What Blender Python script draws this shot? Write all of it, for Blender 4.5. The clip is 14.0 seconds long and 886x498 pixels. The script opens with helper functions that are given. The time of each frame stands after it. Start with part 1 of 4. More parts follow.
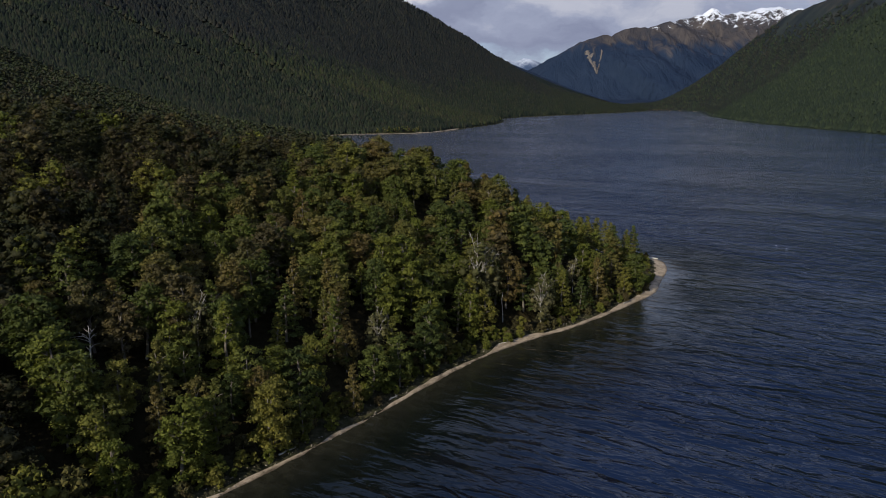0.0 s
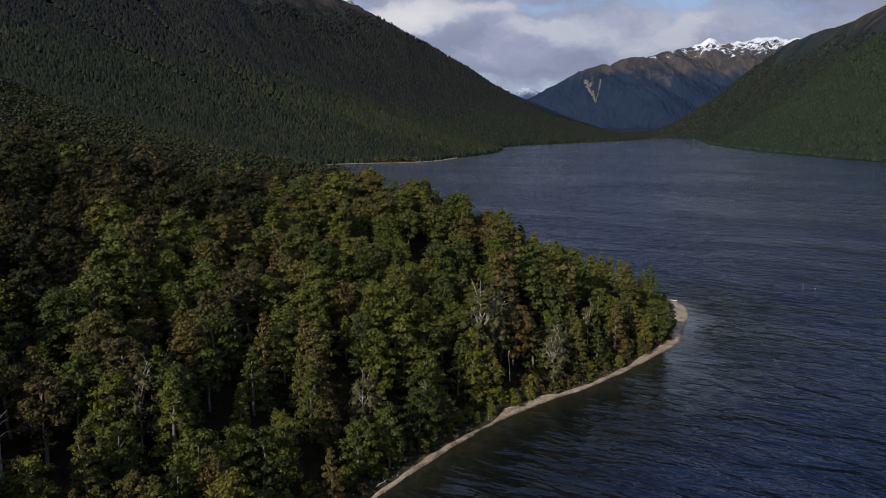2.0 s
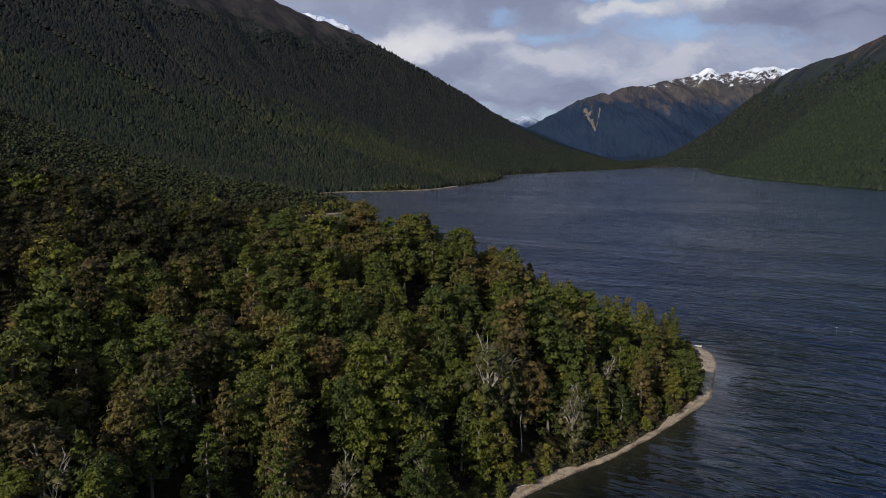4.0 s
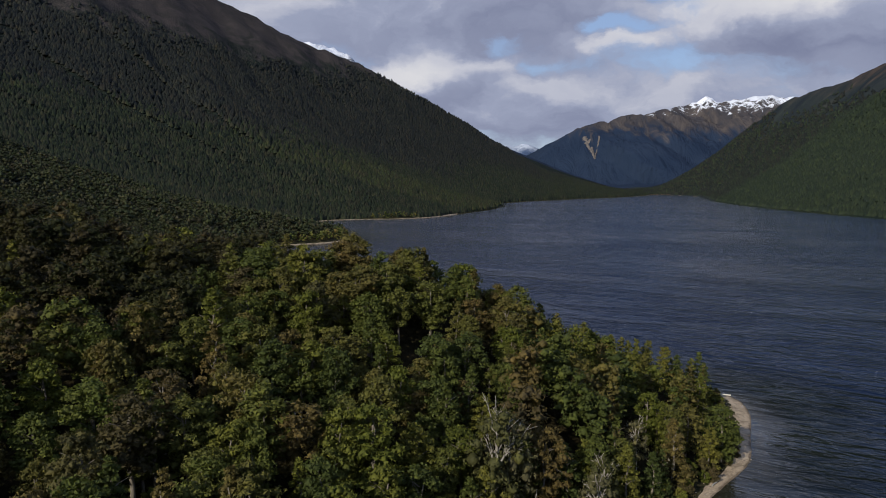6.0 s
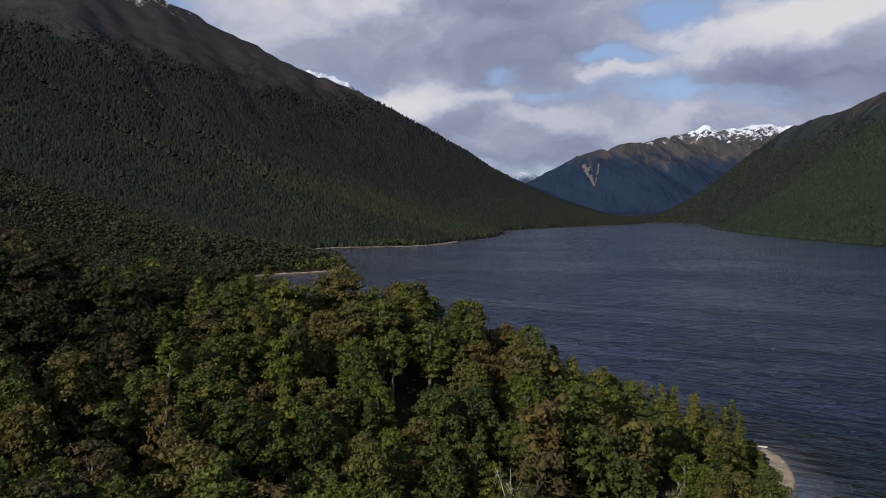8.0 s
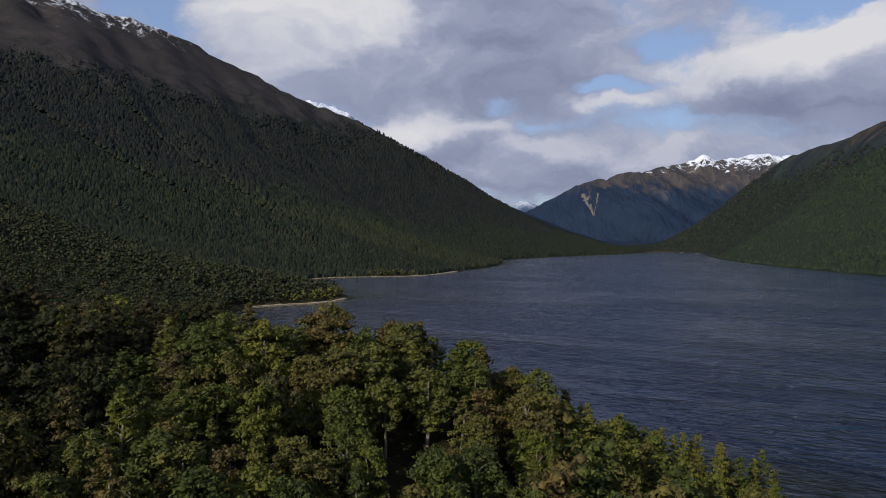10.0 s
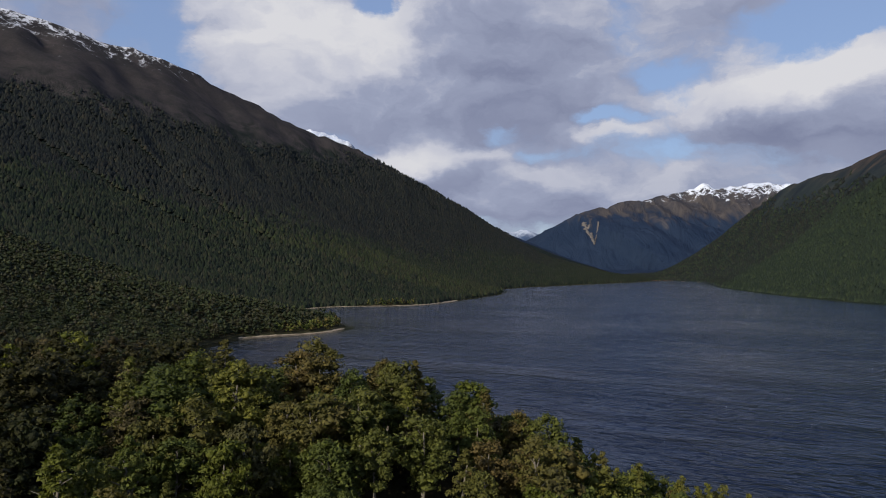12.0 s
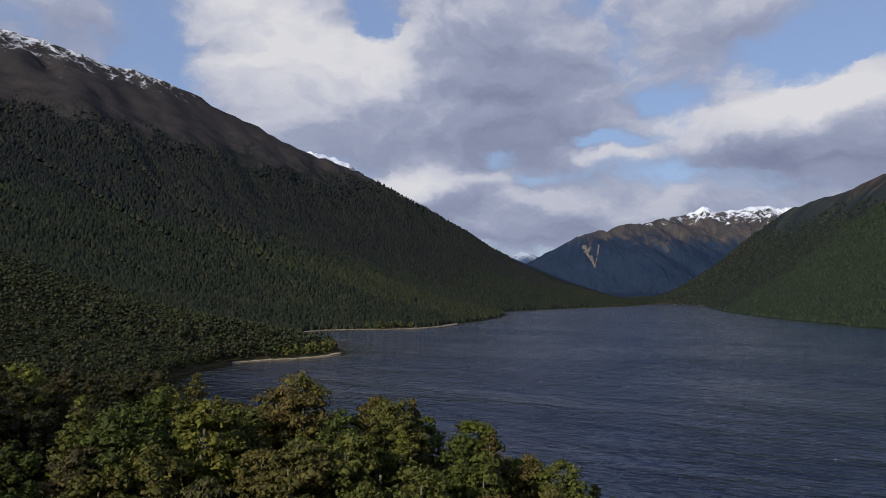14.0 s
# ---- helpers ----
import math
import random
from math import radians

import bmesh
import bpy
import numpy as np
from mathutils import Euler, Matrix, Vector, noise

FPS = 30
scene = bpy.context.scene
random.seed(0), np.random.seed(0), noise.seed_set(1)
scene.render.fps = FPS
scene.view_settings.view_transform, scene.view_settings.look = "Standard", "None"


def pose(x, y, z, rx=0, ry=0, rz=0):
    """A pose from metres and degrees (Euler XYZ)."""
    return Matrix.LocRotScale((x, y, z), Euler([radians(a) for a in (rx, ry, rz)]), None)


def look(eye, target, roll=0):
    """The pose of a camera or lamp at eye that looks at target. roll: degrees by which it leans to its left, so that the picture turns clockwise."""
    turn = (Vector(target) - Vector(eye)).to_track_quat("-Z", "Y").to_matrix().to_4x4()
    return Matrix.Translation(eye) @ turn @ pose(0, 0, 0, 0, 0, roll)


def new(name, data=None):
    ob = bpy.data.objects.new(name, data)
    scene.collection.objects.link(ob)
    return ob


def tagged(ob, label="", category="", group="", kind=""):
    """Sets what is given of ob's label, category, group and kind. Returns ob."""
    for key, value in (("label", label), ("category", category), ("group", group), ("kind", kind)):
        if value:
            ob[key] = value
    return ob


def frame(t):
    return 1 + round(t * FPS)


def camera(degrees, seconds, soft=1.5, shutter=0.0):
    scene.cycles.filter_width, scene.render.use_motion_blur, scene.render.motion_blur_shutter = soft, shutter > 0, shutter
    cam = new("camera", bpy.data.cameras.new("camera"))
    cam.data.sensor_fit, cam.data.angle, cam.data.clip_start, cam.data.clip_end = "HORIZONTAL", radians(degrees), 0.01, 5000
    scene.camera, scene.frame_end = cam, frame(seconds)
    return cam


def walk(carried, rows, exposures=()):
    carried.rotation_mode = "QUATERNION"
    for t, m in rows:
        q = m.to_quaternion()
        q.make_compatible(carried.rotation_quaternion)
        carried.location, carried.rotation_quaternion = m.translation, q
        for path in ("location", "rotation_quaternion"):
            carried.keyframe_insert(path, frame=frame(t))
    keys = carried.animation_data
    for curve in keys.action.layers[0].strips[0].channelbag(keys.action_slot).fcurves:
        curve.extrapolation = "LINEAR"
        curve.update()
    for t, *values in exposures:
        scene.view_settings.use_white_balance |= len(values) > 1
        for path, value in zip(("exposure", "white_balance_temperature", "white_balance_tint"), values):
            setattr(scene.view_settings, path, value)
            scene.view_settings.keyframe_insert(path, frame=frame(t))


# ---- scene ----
cam = camera(65.4, 14.0, soft=0.95)
PATH = [
    (0, (5.719, -11.634, 61.285), (5.562, -9.689, 60.847), 0.1),
    (0.5, (5.459, -5.838, 61.291), (5.3, -3.888, 60.873), -0.0),
    (1, (5.109, -0.182, 61.295), (4.95, 1.772, 60.898), 0.0),
    (1.5, (4.739, 5.433, 61.223), (4.58, 7.391, 60.846), -0.0),
    (2, (4.295, 11.029, 61.079), (4.137, 12.99, 60.72), -0.0),
    (2.5, (3.801, 16.63, 61.048), (3.643, 18.595, 60.708), -0.0),
    (3, (3.264, 22.202, 61.012), (3.107, 24.169, 60.692), 0.1),
    (5.5, (0.934, 48.982, 60.946), (0.776, 50.963, 60.723), 0.2),
    (6, (0.518, 54.137, 60.866), (0.361, 56.121, 60.663), 0.2),
    (6.5, (0.057, 59.124, 60.663), (-0.1, 61.11, 60.481), 0.2),
    (7, (-0.393, 64.193, 60.631), (-0.55, 66.18, 60.469), 0.2),
    (7.5, (-0.982, 69.151, 60.498), (-1.138, 71.14, 60.355), 0.3),
    (8, (-1.493, 73.764, 60.36), (-1.649, 75.754, 60.236), 0.3),
    (8.5, (-1.939, 77.742, 60.378), (-2.095, 79.733, 60.274), 0.3),
    (11, (-2.894, 94.232, 60.896), (-3.049, 96.226, 60.898), 0.3),
    (11.5, (-3.028, 97.584, 60.899), (-3.184, 99.578, 60.921), 0.3),
    (12, (-3.298, 100.967, 60.881), (-3.454, 102.96, 60.924), 0.3),
    (12.5, (-3.569, 104.249, 60.87), (-3.725, 106.242, 60.934), 0.4),
    (13, (-3.9, 107.599, 60.925), (-4.055, 109.591, 61.009), 0.5),
    (13.5, (-4.232, 111.042, 61.067), (-4.388, 113.034, 61.168), 0.4),
    (14, (-4.609, 114.488, 61.125), (-4.765, 116.479, 61.233), 0.5),
]
walk(cam, [(t, look(e, g, r)) for t, e, g, r in PATH])

# ---- light ----
SUN_AZ, SUN_EL = radians(-150), radians(26)      # bearing from +y towards +x, height
sun_dir = Vector((math.sin(SUN_AZ) * math.cos(SUN_EL), math.cos(SUN_AZ) * math.cos(SUN_EL), math.sin(SUN_EL)))
sun = new("sun", bpy.data.lights.new("sun", "SUN"))
sun.data.energy, sun.data.angle, sun.data.color = 5.0, radians(0.6), (1.0, 0.9, 0.74)
sun.matrix_world = look(sun_dir * 100, (0, 0, 0))


class Nodes:
    """Short hand for node trees."""

    def __init__(self, tree):
        self.tree = tree
        tree.nodes.clear()

    def add(self, kind, ins=(), **props):
        n = self.tree.nodes.new(kind)
        for key, value in props.items():
            setattr(n, key, value)
        for key, value in dict(ins).items():
            if isinstance(value, bpy.types.NodeSocket):
                self.tree.links.new(value, n.inputs[key])
            else:
                n.inputs[key].default_value = value
        return n

    def math(self, op, a, b=0.0, c=0.0, clamp=False):
        return self.add("ShaderNodeMath", {0: a, 1: b, 2: c}, operation=op, use_clamp=clamp).outputs[0]

    def vec(self, op, a, b=(0, 0, 0)):
        n = self.add("ShaderNodeVectorMath", {0: a, 1: b}, operation=op)
        return n.outputs["Value"] if op in ("DOT_PRODUCT", "LENGTH") else n.outputs["Vector"]

    def noise(self, vector, scale, detail=4.0, rough=0.55, distort=0.0):
        n = self.add("ShaderNodeTexNoise", {"Vector": vector, "Scale": scale, "Detail": detail, "Roughness": rough, "Distortion": distort})
        return n.outputs["Fac"]

    def ramp(self, fac, stops):
        n = self.add("ShaderNodeValToRGB", {"Fac": fac})
        e = n.color_ramp.elements
        while len(e) < len(stops):
            e.new(0.5)
        for el, (p, c) in zip(e, stops):
            el.position, el.color = p, (*c, 1) if len(c) == 3 else c
        return n.outputs["Color"]

    def step(self, value, lo, hi):
        return self.add("ShaderNodeMapRange", {"Value": value, "From Min": lo, "From Max": hi}, interpolation_type="SMOOTHSTEP").outputs["Result"]

    def mix(self, fac, a, b, blend="MIX"):
        n = self.add("ShaderNodeMix", data_type="RGBA", blend_type=blend)
        for key, value in ((0, fac), (6, a), (7, b)):
            if isinstance(value, bpy.types.NodeSocket):
                self.tree.links.new(value, n.inputs[key])
            else:
                n.inputs[key].default_value = value if key == 0 else (*value, 1)
        return n.outputs[2]


world = bpy.data.worlds.new("world")
scene.world = world
world.use_nodes = True
W = Nodes(world.node_tree)
direction = W.add("ShaderNodeTexCoord").outputs["Generated"]
sx = W.add("ShaderNodeSeparateXYZ", {0: direction})
azimuth = W.math("ARCTAN2", sx.outputs["X"], sx.outputs["Y"])
height = sx.outputs["Z"]
flat = W.add("ShaderNodeCombineXYZ", {0: azimuth, 1: height, 2: 0.0}).outputs[0]
curl = W.add("ShaderNodeTexNoise", {"Vector": W.vec("MULTIPLY", flat, (1.0, 1.6, 1.0)), "Scale": 11.0, "Detail": 6.0, "Roughness": 0.6}).outputs["Color"]
plane = W.vec("ADD", flat, W.vec("MULTIPLY", W.vec("SUBTRACT", curl, (0.5, 0.5, 0.5)), (0.11, 0.06, 0.0)))
sky = W.add("ShaderNodeTexSky", sky_type="NISHITA", sun_disc=False, sun_elevation=SUN_EL, sun_rotation=SUN_AZ, air_density=1.0, dust_density=0.6, ozone_density=1.5)


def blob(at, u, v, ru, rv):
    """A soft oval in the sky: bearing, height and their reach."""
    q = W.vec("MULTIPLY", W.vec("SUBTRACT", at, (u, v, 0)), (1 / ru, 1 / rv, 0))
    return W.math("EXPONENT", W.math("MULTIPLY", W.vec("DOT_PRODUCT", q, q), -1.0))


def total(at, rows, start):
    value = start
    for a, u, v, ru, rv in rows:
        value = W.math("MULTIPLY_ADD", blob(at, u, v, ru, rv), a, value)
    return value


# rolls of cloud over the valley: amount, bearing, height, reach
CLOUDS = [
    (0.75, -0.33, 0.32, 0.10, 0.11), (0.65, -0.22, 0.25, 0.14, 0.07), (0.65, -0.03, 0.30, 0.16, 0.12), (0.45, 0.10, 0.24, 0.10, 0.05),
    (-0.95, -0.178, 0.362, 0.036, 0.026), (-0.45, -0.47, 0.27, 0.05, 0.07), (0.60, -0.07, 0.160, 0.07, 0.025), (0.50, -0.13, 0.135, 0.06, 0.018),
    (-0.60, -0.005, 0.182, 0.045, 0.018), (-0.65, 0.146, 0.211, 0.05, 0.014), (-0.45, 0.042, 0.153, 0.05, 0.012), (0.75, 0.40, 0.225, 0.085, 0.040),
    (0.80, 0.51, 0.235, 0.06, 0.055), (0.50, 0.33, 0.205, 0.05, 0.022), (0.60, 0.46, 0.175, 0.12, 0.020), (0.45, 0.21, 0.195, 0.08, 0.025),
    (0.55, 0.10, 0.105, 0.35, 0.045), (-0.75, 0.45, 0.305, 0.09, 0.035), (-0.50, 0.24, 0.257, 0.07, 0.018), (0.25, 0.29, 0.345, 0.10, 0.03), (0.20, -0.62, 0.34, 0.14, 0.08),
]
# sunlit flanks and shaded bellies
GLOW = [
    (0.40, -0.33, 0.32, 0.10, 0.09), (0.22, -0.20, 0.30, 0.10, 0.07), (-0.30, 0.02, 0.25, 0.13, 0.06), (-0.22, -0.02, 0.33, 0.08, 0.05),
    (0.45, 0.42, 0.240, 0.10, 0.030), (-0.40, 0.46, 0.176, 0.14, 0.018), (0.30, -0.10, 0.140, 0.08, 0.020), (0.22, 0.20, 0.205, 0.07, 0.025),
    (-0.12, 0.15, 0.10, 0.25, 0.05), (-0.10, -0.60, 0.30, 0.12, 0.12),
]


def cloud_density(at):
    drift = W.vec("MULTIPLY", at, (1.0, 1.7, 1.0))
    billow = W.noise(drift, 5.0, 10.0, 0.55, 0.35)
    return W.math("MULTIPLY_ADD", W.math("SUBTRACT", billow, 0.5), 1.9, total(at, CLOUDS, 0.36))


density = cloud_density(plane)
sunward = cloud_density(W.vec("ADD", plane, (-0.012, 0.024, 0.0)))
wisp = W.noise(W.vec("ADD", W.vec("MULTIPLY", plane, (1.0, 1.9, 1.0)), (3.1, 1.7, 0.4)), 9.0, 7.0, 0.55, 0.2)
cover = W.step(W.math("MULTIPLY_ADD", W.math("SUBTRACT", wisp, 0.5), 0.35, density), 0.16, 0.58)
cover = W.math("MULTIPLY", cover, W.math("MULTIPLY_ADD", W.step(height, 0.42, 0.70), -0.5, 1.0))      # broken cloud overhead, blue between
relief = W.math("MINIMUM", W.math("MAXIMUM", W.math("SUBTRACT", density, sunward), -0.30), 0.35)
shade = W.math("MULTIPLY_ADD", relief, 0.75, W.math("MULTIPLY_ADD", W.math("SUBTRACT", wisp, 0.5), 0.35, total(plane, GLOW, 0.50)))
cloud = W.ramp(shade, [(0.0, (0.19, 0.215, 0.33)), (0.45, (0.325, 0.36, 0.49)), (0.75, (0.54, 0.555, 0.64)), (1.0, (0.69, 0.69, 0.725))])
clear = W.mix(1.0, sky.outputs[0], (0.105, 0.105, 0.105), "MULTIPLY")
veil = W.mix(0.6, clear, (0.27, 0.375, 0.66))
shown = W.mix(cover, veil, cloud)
back = W.add("ShaderNodeBackground", {"Color": shown, "Strength": 1.0})
W.add("ShaderNodeOutputWorld", {0: back.outputs[0]})

# ---- materials ----


def material(name, build):
    m = bpy.data.materials.new(name)
    m.use_nodes = True
    n = Nodes(m.node_tree)
    shader = build(n)
    n.add("ShaderNodeOutputMaterial", {0: shader})
    return m


def surface(n, colour, rough=0.8, bump=None, strength=0.5, distance=0.1, spec=0.3, normal=None):
    ins = {"Base Color": colour if isinstance(colour, bpy.types.NodeSocket) else (*colour, 1), "Roughness": rough, "Specular IOR Level": spec}
    if bump is not None:
        ins["Normal"] = n.add("ShaderNodeBump", {"Height": bump, "Strength": strength, "Distance": distance}).outputs[0]
    return n.add("ShaderNodeBsdfPrincipled", ins).outputs[0]


def leaf_material(name, tones, joined=False, dark=0.60):
    """Foliage: each tree takes its own tone, each clump and spray its own shade. joined: trees in one mesh."""
    def build(n):
        pos = n.add("ShaderNodeNewGeometry")
        isle = pos.outputs["Random Per Island"]
        if joined:
            cell = n.add("ShaderNodeTexVoronoi", {"Vector": n.vec("MULTIPLY", pos.outputs["Position"], (1, 1, 0)), "Scale": 0.125})
            tree = n.add("ShaderNodeSeparateColor", {0: cell.outputs["Color"]}).outputs[0]
        else:
            tree = n.add("ShaderNodeObjectInfo").outputs["Random"]
        stand = n.noise(pos.outputs["Position"], 0.018, 3.0)
        grain = n.noise(pos.outputs["Position"], 1.6, 3.0)
        mixed = n.math("ADD", n.math("MULTIPLY", tree, 0.66), n.math("MULTIPLY", stand, 0.40))
        colour = n.ramp(mixed, tones)
        speck = n.math("ADD", n.math("MULTIPLY", isle, 0.6), n.math("MULTIPLY", grain, 0.65))
        tone = n.ramp(speck, [(0.15, (dark,) * 3), (0.6, (1.0,) * 3), (1.0, (1.62, 1.54, 1.22))])
        colour = n.mix(1.0, colour, tone, "MULTIPLY")
        face = surface(n, colour, 0.62, n.noise(pos.outputs["Position"], 5.0, 2.0), 0.6, 0.25, 0.14)
        glow = n.add("ShaderNodeBsdfTranslucent", {"Color": n.mix(1.0, colour, (1.5, 1.6, 0.7), "MULTIPLY")}).outputs[0]
        return n.add("ShaderNodeMixShader", {0: 0.24, 1: face, 2: glow}).outputs[0]
    return material(name, build)


GREENS = [(0.12, (0.0267, 0.0400, 0.0130)), (0.30, (0.0491, 0.0635, 0.0167)), (0.48, (0.0689, 0.0829, 0.0204)), (0.64, (0.0820, 0.0777, 0.0241)), (0.78, (0.0852, 0.0655, 0.0260)), (0.92, (0.0544, 0.0809, 0.0167))]
FRESH = [(0.2, (0.0648, 0.0788, 0.0149)), (0.5, (0.0842, 0.0950, 0.0190)), (0.85, (0.1037, 0.0994, 0.0236))]
RUSSETS = [(0.2, (0.0441, 0.0405, 0.0206)), (0.5, (0.0621, 0.0506, 0.0248)), (0.85, (0.0580, 0.0580, 0.0234))]
M_LEAF, M_FOREST = leaf_material("beech_leaves", GREENS), leaf_material("forest_leaves", GREENS, True)
M_LEAF_FRESH, M_FOREST_FRESH = leaf_material("fresh_leaves", FRESH), leaf_material("forest_fresh_leaves", FRESH, True)
M_LEAF_BROWN, M_FOREST_BROWN = leaf_material("russet_leaves", RUSSETS), leaf_material("forest_russet_leaves", RUSSETS, True)
M_LEAF_PALE = leaf_material("lichen_twigs", [(0.2, (0.0675, 0.0640, 0.0300)), (0.5, (0.0950, 0.0920, 0.0500)), (0.85, (0.0600, 0.0640, 0.0240))], False, 0.5)
# hill greens dimmed and blued: cloud shade and haze are in the colour
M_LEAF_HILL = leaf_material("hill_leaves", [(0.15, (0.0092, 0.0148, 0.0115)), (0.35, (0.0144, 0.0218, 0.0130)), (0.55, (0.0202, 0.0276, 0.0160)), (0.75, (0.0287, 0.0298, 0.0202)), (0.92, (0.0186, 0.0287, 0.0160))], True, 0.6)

# blue added to these greens stands in for haze over the hillside
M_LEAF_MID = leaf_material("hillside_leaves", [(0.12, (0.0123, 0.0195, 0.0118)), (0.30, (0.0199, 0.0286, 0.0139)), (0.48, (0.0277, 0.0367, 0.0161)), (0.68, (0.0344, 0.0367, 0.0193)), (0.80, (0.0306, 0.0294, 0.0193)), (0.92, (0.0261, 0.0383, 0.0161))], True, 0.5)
# beech greens darkened and blued, with the upper slopes' cloud shade in the colour
M_LEAF_SHADED = leaf_material("shaded_mountain_leaves", [(0.15, (0.0098, 0.0130, 0.0135)), (0.40, (0.0135, 0.0170, 0.0160)), (0.65, (0.0185, 0.0210, 0.0180)), (0.85, (0.0235, 0.0225, 0.0185))], True, 0.85)
# greens and browns darkened to carry the shade over the inland stand
M_LEAF_DIMMED = leaf_material("dimmed_stand_leaves", [(0.15, (0.0128, 0.0175, 0.0076)), (0.40, (0.0222, 0.0262, 0.0098)), (0.65, (0.0302, 0.0296, 0.0119)), (0.85, (0.0323, 0.0262, 0.0140))], True, 0.55)
M_LEAF_ACROSS = leaf_material("slope_leaves", [(0.2, (0.0150, 0.0240, 0.0165)), (0.5, (0.0205, 0.0310, 0.0195)), (0.85, (0.0285, 0.0390, 0.0225))], True, 0.9)


def build_bark(n):
    p = n.add("ShaderNodeNewGeometry").outputs["Position"]
    a = n.noise(n.vec("MULTIPLY", p, (6.0, 6.0, 1.2)), 1.5, 5.0)
    b = n.noise(p, 0.7, 2.0)
    c = n.mix(b, n.ramp(a, [(0.3, (0.05, 0.042, 0.034)), (0.7, (0.20, 0.18, 0.15))]), (0.12, 0.11, 0.09))
    return surface(n, c, 0.85, a, 0.7, 0.05)


def build_silver(n):
    p = n.add("ShaderNodeNewGeometry").outputs["Position"]
    a = n.noise(n.vec("MULTIPLY", p, (7.0, 7.0, 1.0)), 1.5, 4.0)
    return surface(n, n.ramp(a, [(0.3, (0.17, 0.155, 0.14)), (0.7, (0.40, 0.38, 0.34))]), 0.7, a, 0.5, 0.04)


def build_ground(n):
    g = n.add("ShaderNodeNewGeometry")
    p = g.outputs["Position"]
    z = n.add("ShaderNodeSeparateXYZ", {0: p}).outputs["Z"]
    broad = n.noise(p, 0.006, 5.0, 0.6)
    crown = n.add("ShaderNodeTexVoronoi", {"Vector": p, "Scale": 0.11})
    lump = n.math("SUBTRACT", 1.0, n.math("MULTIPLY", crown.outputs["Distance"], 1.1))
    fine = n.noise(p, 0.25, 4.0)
    # forest tones blued to stand in for haze on the slopes
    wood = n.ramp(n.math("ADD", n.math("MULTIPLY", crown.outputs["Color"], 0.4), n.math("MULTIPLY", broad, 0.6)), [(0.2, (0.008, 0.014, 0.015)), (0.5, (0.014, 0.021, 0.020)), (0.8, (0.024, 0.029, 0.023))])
    # the colour darkens in the gaps between crown cells
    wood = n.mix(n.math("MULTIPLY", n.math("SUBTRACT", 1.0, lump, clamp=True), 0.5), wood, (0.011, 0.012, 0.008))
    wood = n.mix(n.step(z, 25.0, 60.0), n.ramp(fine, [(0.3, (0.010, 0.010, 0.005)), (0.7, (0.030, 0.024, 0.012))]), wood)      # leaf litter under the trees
    soil = n.ramp(n.noise(p, 0.6, 4.0, 0.7), [(0.35, (0.020, 0.022, 0.010)), (0.6, (0.045, 0.042, 0.024)), (0.85, (0.12, 0.10, 0.07))])
    wood = n.mix(n.step(n.math("ADD", z, n.math("MULTIPLY", broad, 1.5)), 1.6, 3.4), soil, wood)
    streak = n.noise(n.vec("MULTIPLY", p, (0.020, 0.020, 0.004)), 1.0, 6.0, 0.62, 0.6)
    tussock = n.ramp(n.math("ADD", n.math("MULTIPLY", fine, 0.35), n.math("MULTIPLY", streak, 0.65)), [(0.25, (0.022, 0.021, 0.023)), (0.5, (0.037, 0.034, 0.035)), (0.62, (0.054, 0.047, 0.047)), (0.8, (0.100, 0.085, 0.082))])
    line = n.step(n.math("ADD", z, n.math("MULTIPLY", n.math("SUBTRACT", streak, 0.5), 420.0)), 370.0, 520.0)
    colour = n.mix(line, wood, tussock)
    ridged = n.noise(n.vec("MULTIPLY", p, (0.050, 0.034, 0.008)), 1.0, 6.0, 0.68, 0.6)
    snow = n.step(n.math("ADD", z, n.math("MULTIPLY", n.math("SUBTRACT", ridged, 0.5), 520.0)), 700.0, 780.0)
    colour = n.mix(n.math("MULTIPLY", snow, 0.85), colour, (0.75, 0.77, 0.82))
    h = n.math("ADD", n.math("MULTIPLY", lump, n.math("SUBTRACT", 1.0, n.math("MULTIPLY", line, 0.85))), fine)
    return surface(n, colour, 0.95, h, 0.9, 3.0, 0.03)


def build_back(n):
    """Beech slope whose slate tones carry painted haze and cloud shade, with bare russet crests."""
    p = n.add("ShaderNodeNewGeometry").outputs["Position"]
    z = n.add("ShaderNodeSeparateXYZ", {0: p}).outputs["Z"]
    broad = n.noise(p, 0.006, 6.0, 0.62)
    gully = n.noise(n.vec("MULTIPLY", p, (0.006, 0.016, 0.005)), 1.0, 5.0, 0.6, 0.5)
    crowns = n.noise(p, 0.10, 3.0, 0.6)
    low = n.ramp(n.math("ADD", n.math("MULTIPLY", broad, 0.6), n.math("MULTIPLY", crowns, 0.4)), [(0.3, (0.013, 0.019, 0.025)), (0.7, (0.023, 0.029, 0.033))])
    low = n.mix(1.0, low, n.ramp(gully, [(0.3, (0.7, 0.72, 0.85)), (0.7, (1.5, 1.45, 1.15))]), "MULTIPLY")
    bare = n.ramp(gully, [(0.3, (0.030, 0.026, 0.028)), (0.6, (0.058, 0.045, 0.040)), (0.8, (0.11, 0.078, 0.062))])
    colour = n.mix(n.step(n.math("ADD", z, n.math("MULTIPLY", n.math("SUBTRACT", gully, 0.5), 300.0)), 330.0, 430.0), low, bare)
    return surface(n, colour, 0.9, n.math("ADD", gully, n.math("MULTIPLY", crowns, 0.4)), 0.9, 7.0, 0.03)


